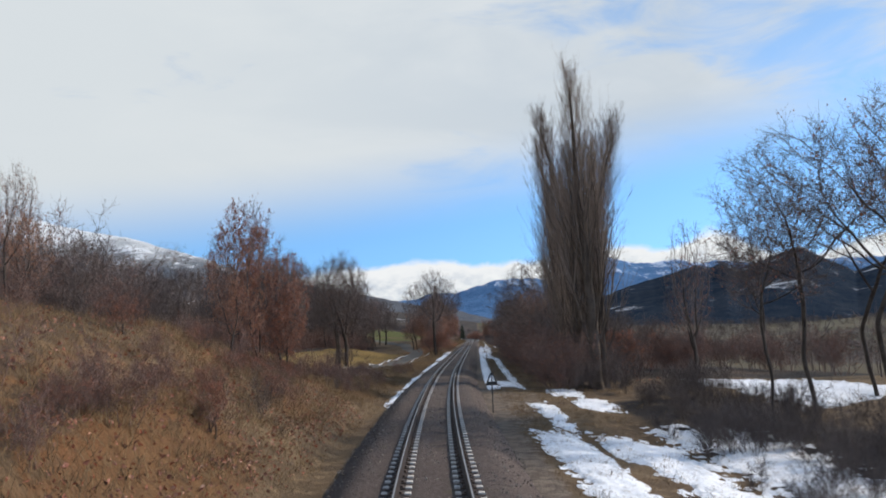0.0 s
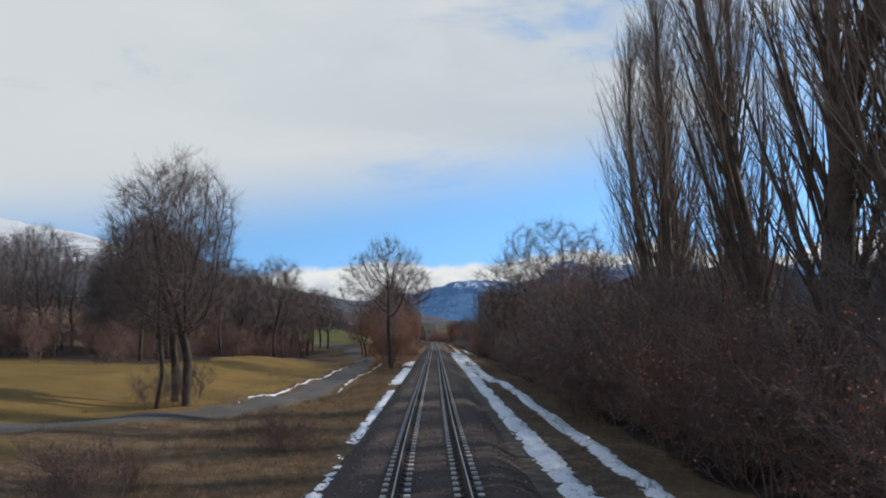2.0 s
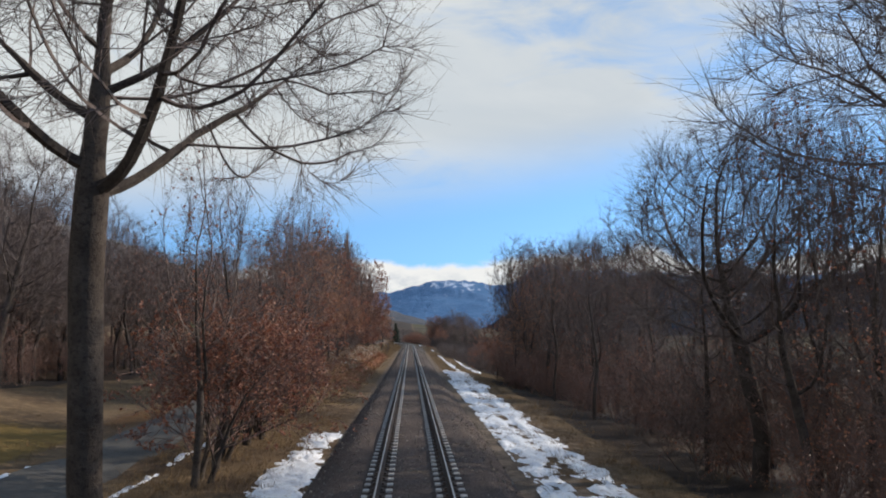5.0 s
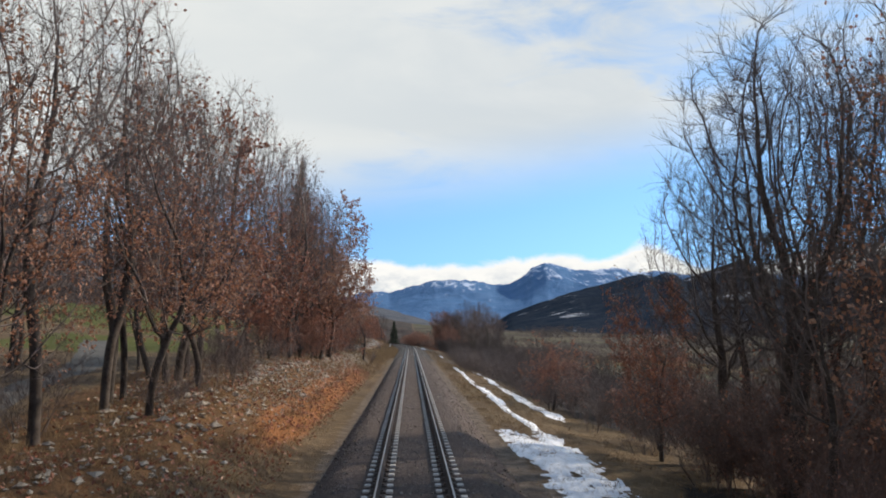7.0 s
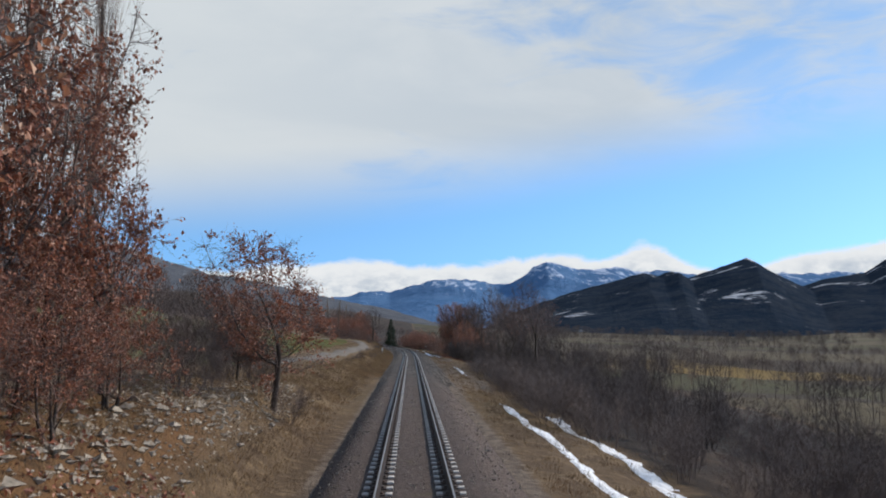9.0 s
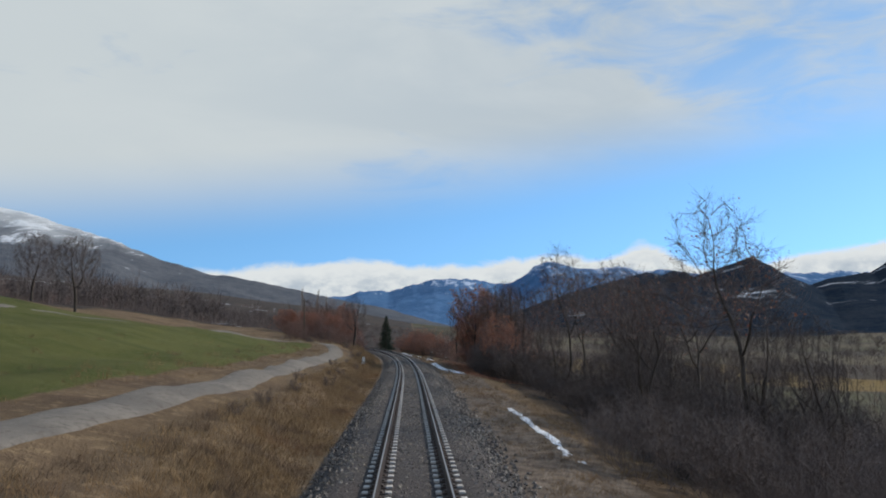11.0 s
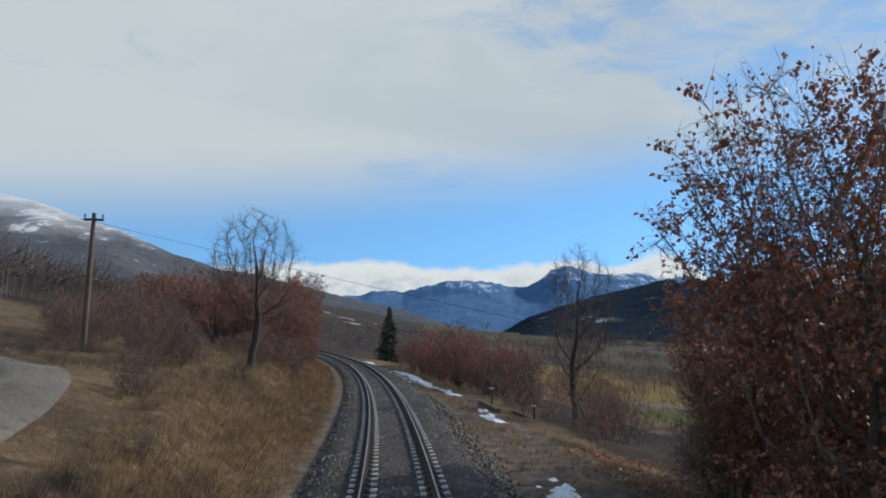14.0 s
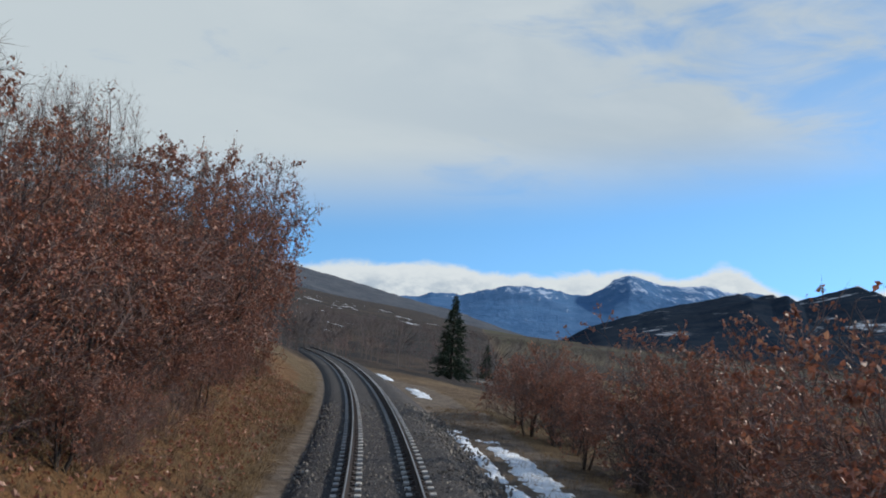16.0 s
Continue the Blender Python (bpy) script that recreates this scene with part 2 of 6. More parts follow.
def snow_paint(k, p):
    n1, n2, n3 = k.noise(p, 0.9, 4.0, 0.6), k.noise(p, 5.0, 5.0, 0.7), k.noise(p, 16.0, 4.0, 0.7)
    col = k.mix(k.ramp(n1, 0.35, 0.7), (0.82, 0.84, 0.88), (0.68, 0.71, 0.76))
    col = k.mix(k.math("MULTIPLY", k.ramp(n2, 0.52, 0.70), 0.75), col, (0.33, 0.28, 0.22))
    return k.mix(k.math("MULTIPLY", k.ramp(n3, 0.56, 0.72), 0.5), col, (0.22, 0.17, 0.12)), n2


M_SNOW = material("old snow", snow_paint, 0.6, 0.07, 0.3)
M_ROAD = material("gravel road", mottled((0.125, 0.113, 0.102), (0.175, 0.157, 0.138), (0.085, 0.073, 0.062), 0.5, 4.0, 14.0), 0.93, 0.03, 0.15)
M_ASPHALT = material("worn asphalt", mottled((0.075, 0.072, 0.068), (0.10, 0.095, 0.088), (0.055, 0.050, 0.045), 0.4, 5.0, 18.0), 0.9, 0.02, 0.2)
M_BARK = material("grey-brown bark", mottled((0.060, 0.049, 0.043), (0.092, 0.077, 0.068), (0.030, 0.025, 0.023), 2.0, 14.0), 0.95, 0.02, 0.1)
M_BARK_PALE = material("pale bark", mottled((0.135, 0.110, 0.092), (0.095, 0.077, 0.065), (0.050, 0.041, 0.036), 2.0, 14.0), 0.95, 0.02, 0.1)
M_TWIG = material("grey twigs", island([(0.105, 0.084, 0.078), (0.195, 0.157, 0.146), (0.145, 0.116, 0.107)]), 0.9, 0.0, 0.15)
M_TWIG_PALE = material("pale poplar twigs", island([(0.15, 0.118, 0.102), (0.29, 0.235, 0.20), (0.21, 0.165, 0.143)]), 0.9, 0.0, 0.15)
M_TWIG_RED = material("red-brown twigs", island([(0.135, 0.096, 0.086), (0.225, 0.152, 0.132), (0.175, 0.122, 0.108)]), 0.9, 0.0, 0.15)
# darker copy of the twig colour, with the backlit thicket's shade put into it
M_TWIG_DARK = material("dark thicket twigs", island([(0.075, 0.062, 0.060), (0.140, 0.116, 0.110), (0.102, 0.084, 0.080)]), 0.9, 0.0, 0.15)
M_LEAF = material("withered oak leaves", island([(0.15, 0.062, 0.042), (0.38, 0.140, 0.080), (0.24, 0.095, 0.063), (0.48, 0.25, 0.155)]), 0.5, 0.0, 0.5, 0.0, 0.28)
M_LEAF_TAN = material("withered tan leaves", island([(0.22, 0.105, 0.066), (0.46, 0.21, 0.12), (0.32, 0.15, 0.095), (0.52, 0.31, 0.20)]), 0.5, 0.0, 0.5, 0.0, 0.4)
M_NEEDLE = material("dark needles", island([(0.018, 0.032, 0.020), (0.045, 0.062, 0.034), (0.030, 0.046, 0.027)]), 0.7, 0.0, 0.2)


def grass_paint(k, p):
    col = island([(0.135, 0.092, 0.052), (0.32, 0.222, 0.122), (0.22, 0.144, 0.077), (0.105, 0.075, 0.043)])(k, p)[0]
    broad, local = k.noise(p, 0.16, 4.0, 0.6, 0.4), k.noise(p, 0.8, 4.0, 0.65)
    col = k.mix(k.math("MULTIPLY", k.ramp(local, 0.48, 0.62), 0.75), col, (0.098, 0.068, 0.052))
    return k.mix(k.math("MULTIPLY", k.ramp(broad, 0.54, 0.68), 0.4), col, (0.22, 0.12, 0.058)), local


M_GRASS = material("dead grass", grass_paint, 0.85, 0.0, 0.15)
M_WOODWORK = material("weathered timber", mottled((0.14, 0.11, 0.085), (0.09, 0.07, 0.055), (0.20, 0.17, 0.14), 1.5, 16.0), 0.9, 0.006, 0.15)
M_BLACK = material("black sign paint", mottled((0.018, 0.018, 0.02), (0.03, 0.03, 0.032), (0.045, 0.042, 0.04), 4.0, 30.0), 0.55, 0.0, 0.4)
M_WHITE = material("white sign paint", mottled((0.72, 0.72, 0.70), (0.64, 0.63, 0.60), (0.5, 0.48, 0.45), 3.0, 22.0), 0.5, 0.0, 0.4)
M_ROCK = material("pale limestone", mottled((0.42, 0.375, 0.31), (0.33, 0.29, 0.24), (0.18, 0.155, 0.125), 1.2, 8.0), 0.95, 0.03, 0.15)
M_SHEET = material("grey sheet metal", mottled((0.30, 0.31, 0.32), (0.24, 0.245, 0.25), (0.16, 0.13, 0.11), 0.8, 6.0), 0.6, 0.004, 0.4)
M_WIRE = material("black cable", mottled((0.02, 0.02, 0.022), (0.03, 0.03, 0.03), (0.015, 0.015, 0.015), 2.0, 9.0), 0.6, 0.0, 0.3)


def range_paint(low, high, snow_line, snow_width, haze_tint, amount, patch=0.5, tree_scale=0.02, streak=0.0, mist=9000.0, climb=0.35):
    """Woods and rock with snow above snow_line and in clearings; distant air and hilltop mist are painted into the
    colour.
    """
    def paint(k, p):
        z = k.node("ShaderNodeSeparateXYZ", ins={0: p}).outputs[2]
        flat = k.scaled(p, (0.85, 0.42, 1.15))
        woods = k.noise(p, tree_scale, 8.0, 0.70)
        fine = k.noise(p, tree_scale * 5.0, 5.0, 0.7)
        big = k.noise(flat, tree_scale * 0.42, 5.0, 0.62, 0.4)
        gully = k.noise(k.scaled(p, (1.0, 0.12, 0.42)), tree_scale * 1.9, 6.0, 0.68, 0.8)
        col = k.mix(k.ramp(k.math("ADD", k.math("MULTIPLY", woods, 0.6), k.math("MULTIPLY", fine, 0.4)), 0.40, 0.60), low, high)
        s = k.math("ADD", k.math("MULTIPLY", big, 0.7 - streak), k.math("ADD", k.math("MULTIPLY", woods, 0.3), k.math("MULTIPLY", gully, streak)))
        s = k.math("ADD", k.ramp(z, snow_line - snow_width, snow_line + snow_width, -climb, climb), s)
        col = k.mix(k.ramp(k.math("ADD", s, k.math("MULTIPLY", k.math("SUBTRACT", fine, 0.5), 0.12)), patch, patch + 0.06), col, (0.80, 0.83, 0.88))
        # distant haze, then mist from height mist upwards, both blended into the base colour
        col = k.mix(amount, col, haze_tint)
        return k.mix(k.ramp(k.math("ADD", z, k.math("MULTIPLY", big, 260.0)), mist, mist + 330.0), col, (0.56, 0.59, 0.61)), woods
    return paint


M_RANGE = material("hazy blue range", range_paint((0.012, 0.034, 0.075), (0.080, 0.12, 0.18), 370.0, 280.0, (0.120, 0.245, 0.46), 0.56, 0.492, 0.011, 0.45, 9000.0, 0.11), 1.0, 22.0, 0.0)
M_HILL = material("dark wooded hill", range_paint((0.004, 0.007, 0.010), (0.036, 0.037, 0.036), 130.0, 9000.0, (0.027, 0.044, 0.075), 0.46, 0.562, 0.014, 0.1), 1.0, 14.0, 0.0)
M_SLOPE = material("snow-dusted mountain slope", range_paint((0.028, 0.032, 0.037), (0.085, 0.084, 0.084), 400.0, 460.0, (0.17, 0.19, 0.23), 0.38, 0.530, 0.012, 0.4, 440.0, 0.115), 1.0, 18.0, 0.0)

# ---- mesh helpers ----


def mesh(name, verts, faces, mats, which=None, smooth=False, marks=None):
    """A mesh from arrays: verts (n, 3), and faces as one array or a list of arrays of triangles and quads."""
    me = bpy.data.meshes.new(name)
    verts = np.asarray(verts, np.float32)
    faces = [np.asarray(f, np.int32) for f in (faces if isinstance(faces, list) else [faces]) if len(f)]
    sizes = np.concatenate([np.full(len(f), f.shape[1], np.int32) for f in faces])
    loops = np.concatenate([f.ravel() for f in faces])
    me.vertices.add(len(verts)), me.loops.add(len(loops)), me.polygons.add(len(sizes))
    me.vertices.foreach_set("co", verts.ravel())
    me.loops.foreach_set("vertex_index", loops)
    me.polygons.foreach_set("loop_start", np.concatenate([[0], np.cumsum(sizes)[:-1]]).astype(np.int32))
    me.polygons.foreach_set("use_smooth", np.full(len(sizes), smooth))
    if which is not None:
        me.polygons.foreach_set("material_index", np.asarray(which, np.int32))
    for m in mats if isinstance(mats, (list, tuple)) else [mats]:
        me.materials.append(m)
    for key, values in (marks or {}).items():
        me.attributes.new(key, "FLOAT", "POINT").data.foreach_set("value", np.asarray(values, np.float32))
    me.update(calc_edges=True)
    return me


def part(name, me, parent=None, label="", at=None):
    ob = new(name, me)
    if parent:
        ob.parent = parent
    if at is not None:
        ob.matrix_basis = at
    return tagged(ob, label=label)


def thing(name, label, category, group="", kind="", at=None):
    ob = tagged(new(name), label, category, group, kind)
    if at is not None:
        ob.matrix_basis = at
    return ob


def joined(*pieces):
    """Verts and faces of several (verts, faces) put together; faces of one size."""
    v, f, n = [], [], 0
    for a, b in pieces:
        v.append(np.asarray(a, float)), f.append(np.asarray(b, int) + n)
        n += len(a)
    return np.concatenate(v), np.concatenate(f)


def block(x0, x1, y0, y1, z0, z1, bevel=0.0):
    """A box whose upper edges are chamfered."""
    b = bevel
    v = [(x0, y0, z0), (x1, y0, z0), (x1, y1, z0), (x0, y1, z0), (x0, y0, z1 - b), (x1, y0, z1 - b), (x1, y1, z1 - b), (x0, y1, z1 - b),
         (x0 + b, y0 + b, z1), (x1 - b, y0 + b, z1), (x1 - b, y1 - b, z1), (x0 + b, y1 - b, z1)]
    f = [(0, 3, 2, 1), (8, 9, 10, 11)]
    for n in range(4):
        m = (n + 1) % 4
        f += [(n, m, m + 4, n + 4), (n + 4, m + 4, m + 8, n + 8)]
    return np.array(v, float), np.array(f)


def tubes(p0, p1, r0, r1, sides=5):
    """Tapered tubes, one for each row of p0 and p1."""
    p0, p1 = np.asarray(p0, float), np.asarray(p1, float)
    d = p1 - p0
    d /= np.linalg.norm(d, axis=1, keepdims=True) + 1e-9
    side = np.cross(d, np.where(np.abs(d[:, 2:3]) > 0.9, [[1.0, 0, 0]], [[0, 0, 1.0]]))
    side /= np.linalg.norm(side, axis=1, keepdims=True) + 1e-9
    other = np.cross(d, side)
    a = np.arange(sides) * 2 * np.pi / sides
    ring = side[:, None] * np.cos(a)[None, :, None] + other[:, None] * np.sin(a)[None, :, None]
    v = np.concatenate([p0[:, None] + ring * np.asarray(r0)[:, None, None], p1[:, None] + ring * np.asarray(r1)[:, None, None]], 1)
    k = np.arange(sides)
    q = np.stack([k, (k + 1) % sides, (k + 1) % sides + sides, k + sides], 1)
    f = q[None] + (np.arange(len(p0)) * 2 * sides)[:, None, None]
    return v.reshape(-1, 3), f.reshape(-1, 4)


def spikes(p0, p1, r):
    """Thin three-sided cones, one for each row."""
    p0, p1 = np.asarray(p0, float), np.asarray(p1, float)
    d = p1 - p0
    d /= np.linalg.norm(d, axis=1, keepdims=True) + 1e-9
    side = np.cross(d, [0.31, 0.52, 0.79])
    side /= np.linalg.norm(side, axis=1, keepdims=True) + 1e-9
    other = np.cross(d, side)
    a = np.arange(3) * 2 * np.pi / 3
    ring = side[:, None] * np.cos(a)[None, :, None] + other[:, None] * np.sin(a)[None, :, None]
    v = np.concatenate([p0[:, None] + ring * np.asarray(r)[:, None, None], p1[:, None]], 1)
    f = np.array([(0, 1, 3), (1, 2, 3), (2, 0, 3)])[None] + (np.arange(len(p0)) * 4)[:, None, None]
    return v.reshape(-1, 3), f.reshape(-1, 3)


def leaves(p, size, rng):
    """Folded leaves at the points p: two triangles bent along the midrib."""
    n = len(p)
    d = rng.normal(size=(n, 3)) + [0, 0, -0.4]
    d /= np.linalg.norm(d, axis=1, keepdims=True)
    w = np.cross(d, rng.normal(size=(n, 3)))
    w /= np.linalg.norm(w, axis=1, keepdims=True) + 1e-9
    up = np.cross(d, w)
    s = (size * rng.uniform(0.6, 1.4, n))[:, None]
    v = np.stack([p, p + d * s + up * s * 0.1, p + d * s * 0.5 + w * s * 0.36 + up * s * 0.2, p + d * s * 0.5 - w * s * 0.36 + up * s * 0.2], 1)
    f = np.array([(0, 1, 2), (0, 3, 1)])[None] + (np.arange(n) * 4)[:, None, None]
    return v.reshape(-1, 3), f.reshape(-1, 3)


# ---- lie of the land: heights at steps to the left and right of the line, for places along it ----
LEFT_AT = [0, 3.4, 4.4, 6, 9, 14, 25, 60, 150]
LEFT_Z = [(-60, (-.7, -.6, .5, 2.1, 3.8, 4.8, 6.2, 10, 18)), (20, (-.7, -.6, .4, 2.0, 3.8, 4.7, 6.1, 10, 18)), (36, (-.7, -.7, 0, 1.0, 2.4, 3.4, 4.6, 7, 15)), (48, (-.7, -.8, -.6, -.1, .7, 1.5, 2.3, 4, 12)),
          (62, (-.7, -.8, -.7, -.5, -.2, .5, 1.2, 3, 11)), (100, (-.7, -.8, -.8, -.9, -.9, -.5, .9, 3, 11)), (151, (-.7, -.7, -.7, -.8, -1, -.8, 1.0, 3.6, 12)),
          (172, (-.7, -.5, -.2, .1, -.3, -1, -.4, 2, 10)), (193, (-.7, -.5, .1, .9, .7, -.8, -1, .6, 8)), (213, (-.7, -.4, .3, 1.5, 1.7, 1, 0, 0, 6)),
          (245, (-.7, -.5, .2, 1.1, 1.4, 1.2, 1.4, 2.6, 9)), (273, (-.7, -.6, -.2, .5, .9, 1.2, 2.4, 6, 15)), (312, (-.7, -.7, -.3, .4, 1, 1.6, 3.8, 9, 18)),
          (359, (-.7, -.7, -.3, .5, 1.1, 1.6, 3.8, 9, 18)), (387, (-.7, -.6, .2, 1.4, 1.9, 2.3, 3.4, 7.5, 18)), (408, (-.7, -.5, .2, 1.2, 1.8, 2.6, 4, 8, 18)),
          (437, (-.7, -.5, .1, .9, 1.6, 2.6, 4.4, 9, 20)), (583, (-.7, -.5, 0, .5, 1, 2, 4, 9, 20))]
RIGHT_AT = [0, 3.2, 4.4, 6, 9, 14, 25, 60, 150]
RIGHT_Z = [(-62, (-.7, -.8, -.9, -1, -1.1, -1, .2, -1, -8)), (15, (-.7, -.8, -.9, -1.1, -1.6, -1.9, -.2, -2, -9)), (31, (-.7, -.8, -.9, -1.1, -1.6, -1.7, -.2, -2, -9)),
           (47, (-.7, -.75, -.8, -.9, -1, -1.1, -1.2, -3, -10)), (104, (-.7, -.7, -.7, -.8, -1, -1.3, -2.2, -5, -12)), (198, (-.7, -.8, -.9, -1.1, -1.6, -2.4, -4, -8, -13)),
           (250, (-.7, -.85, -1, -1.4, -2.2, -3.4, -6, -10, -13)), (344, (-.7, -.75, -.8, -.9, -1.4, -2.5, -5, -9, -13)), (396, (-.7, -.7, -.75, -.85, -1.2, -2.2, -4.5, -8.5, -13)),
           (583, (-.7, -.7, -.8, -.9, -1.1, -1.6, -3, -7, -12))]


def _profile(s, d, steps, table):
    rows = np.array([z for _, z in table])
    at_s = [k for k, _ in table]
    cols = [np.interp(s, at_s, rows[:, n]) for n in range(len(steps))]
    z = np.zeros_like(s)
    for n in range(len(steps) - 1):
        f = np.clip((d - steps[n]) / (steps[n + 1] - steps[n]), 0, 1)
        f = f * f * (3 - 2 * f) if n > 1 else f
        z = np.where(d >= steps[n], cols[n] * (1 - f) + cols[n + 1] * f, z)
    return z


def _waves(x, y, scale, seed):
    """Smooth unevenness between -1 and 1."""
    r, z = np.random.RandomState(seed), 0.0
    for n in range(6):
        a, k, ph = r.uniform(0, 2 * np.pi), r.uniform(0.6, 1.7) / scale, r.uniform(0, 6.28, 2)
        z = z + np.sin((x * np.cos(a) + y * np.sin(a)) * k + ph[0] + 1.4 * np.sin((x * np.sin(a) - y * np.cos(a)) * k * 0.6 + ph[1]))
    return z / 6


def land(x, y):
    """Height of the ground at world x, y."""
    x, y = np.asarray(x, float), np.asarray(y, float)
    s, lat = line_coords(x, y)
    d = np.abs(lat)
    z = np.where(lat < 0, _profile(s, d, LEFT_AT, LEFT_Z), _profile(s, d, RIGHT_AT, RIGHT_Z))
    rough = np.clip((d - 3.2) / 3, 0, 1)
    z = z + rough * (0.15 * _waves(x, y, 1.1, 3) + 0.26 * _waves(x, y, 3.0, 4) + np.clip((d - 12) / 60, 0, 1) * 0.9 * _waves(x, y, 22, 5))
    # far country: valley floor on the right, rising hillside on the left and ahead
    out_l, out_r, ahead = np.clip(-lat - 150, 0, None), np.clip(lat - 150, 0, None), np.clip(y - 520, 0, None)
    z = z + 0.10 * out_l + 0.012 * np.clip(out_r - 250, 0, None) + 0.021 * ahead * np.clip(1 - lat / 900, 0.35, 1.6)
    z = z + np.clip((out_l + out_r + ahead) / 500, 0, 1) * 7.0 * _waves(x, y, 130, 6)
    return z


def on_land(s, lat, lift=0.0):
    x, y = spot(s, lat)
    return float(x), float(y), float(land(x, y)) + lift


def steps(pairs):
    """Rising coordinates from (start, step) pairs, the last being the end."""
    out = []
    for (a, st), (b, _) in zip(pairs, pairs[1:]):
        out += list(np.arange(a, b - 1e-6, st))
    return np.array(out + [pairs[-1][0]])


def grid_faces(nx, ny):
    i, j = np.meshgrid(np.arange(nx - 1), np.arange(ny - 1))
    a = (j * nx + i).ravel()
    return np.stack([a, a + 1, a + 1 + nx, a + nx], 1)


gx = steps([(-4800, 400), (-1600, 120), (-500, 30), (-150, 8), (-60, 2.5), (-26, 1.0), (-14, 0.5), (14, 1.0), (28, 2.5), (60, 8), (150, 30), (500, 120), (1600, 400), (4800, 0)])
gy = steps([(-700, 100), (-100, 10), (-10, 0.9), (460, 2.5), (540, 10), (720, 40), (1500, 150), (4900, 0)])
GX, GY = np.meshgrid(gx, gy)
GX, GY = GX.ravel(), GY.ravel()
gs, gl = line_coords(GX, GY)


def soft_box(s, lat, s0, s1, l0, l1, fs=4.0, fl=1.0):
    f = lambda v, a, b, w: np.clip((v - a) / w + 0.5, 0, 1) * np.clip((b - v) / w + 0.5, 0, 1)
    return f(s, s0, s1, fs) * f(lat, l0, l1, fl)


LEFT_ROAD = [(69, -24.7), (79, -13.9), (90, -9.9), (100, -9.1), (127, -9.1), (156, -10.1), (172, -11.3), (187, -13.9), (208, -17.5), (234, -24.7), (260, -35)]
BANK_ROAD = [(273, -10.8), (291, -8.9), (312, -8.2), (344, -7.8), (360, -7.6), (370, -8.2), (376.5, -10.0), (379, -14.5), (374, -22), (360, -33), (344, -47.4)]


def meadow_mark():
    road_lat = np.interp(gs, *zip(*[p for p in LEFT_ROAD]))
    return np.clip((road_lat - 1.5 - gl) / 2, 0, 1) * np.clip((gs - 52) / 8, 0, 1) * np.clip((160 - gs) / 8, 0, 1) * np.clip((gl + 70) / 10, 0, 1)


marks = {
    "meadow": np.clip(meadow_mark() + soft_box(gs, gl, 42, 73, -61.8, -11.3, 10, 3) + soft_box(gs, gl, 38, 62, 14, 60, 6, 3) * 0.4 + soft_box(gs, gl, 474, 610, 58, 170, 8, 6) + 0, 0, 1),
    "fields": np.clip((gl - 48) / 10, 0, 1),
    "green": np.clip(soft_box(gs, gl, 273, 372, -63.9, -11.2, 6, 0.8) + soft_box(gs, gl, 246, 266, -41.2, -18.5, 6, 4) + soft_box(gs, gl, 424, 456, 30, 66, 6, 3), 0, 1),
    "litter": np.clip(soft_box(gs, gl, 156, 248, -14.4, -4.5, 12, 2) * 0.8 + soft_box(gs, gl, 408, 458, -14.4, -3.7, 10, 1) * 0.9 + soft_box(gs, gl, -10, 60, -30, -3.9, 8, 1) * np.clip(0.45 + 1.1 * _waves(GX, GY, 2.2, 45), 0, 0.9), 0, 1),
    "dirt": np.clip(soft_box(gs, gl, -62, 580, -2.7, 3.4, 4, 0.8) * 0.75 + soft_box(gs, gl, 279, 470, 3.3, 6.4, 20, 1.0) * 0.85 + soft_box(gs, gl, 29, 198, 3.3, 6.2, 10, 1) * 0.5, 0, 1),
    "rust": np.clip(soft_box(gs, gl, 196, 238, -4.9, -3.6, 10, 0.8) + soft_box(gs, gl, 6, 44, -9, -4, 8, 3) * 0.42, 0, 1),
    # dark woodland floor; shade under the thickets and at 398..450 is painted in
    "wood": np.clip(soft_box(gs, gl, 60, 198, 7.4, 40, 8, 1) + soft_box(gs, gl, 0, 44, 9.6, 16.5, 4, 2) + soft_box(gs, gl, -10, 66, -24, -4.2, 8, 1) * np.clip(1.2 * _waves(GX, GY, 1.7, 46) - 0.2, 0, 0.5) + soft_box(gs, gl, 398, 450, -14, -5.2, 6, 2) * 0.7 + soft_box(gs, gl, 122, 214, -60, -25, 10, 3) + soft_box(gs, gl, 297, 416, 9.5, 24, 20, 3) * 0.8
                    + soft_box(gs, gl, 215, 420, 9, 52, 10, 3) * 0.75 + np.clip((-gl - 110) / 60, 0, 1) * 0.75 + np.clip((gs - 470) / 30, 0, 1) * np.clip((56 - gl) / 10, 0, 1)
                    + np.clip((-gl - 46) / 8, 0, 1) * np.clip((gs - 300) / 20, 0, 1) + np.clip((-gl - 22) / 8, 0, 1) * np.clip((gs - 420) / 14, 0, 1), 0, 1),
}
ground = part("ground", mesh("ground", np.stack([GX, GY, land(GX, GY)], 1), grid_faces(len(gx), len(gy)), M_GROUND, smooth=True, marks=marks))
tagged(ground, "rough winter ground of dead brown grass and earth", "ground", kind="structure")


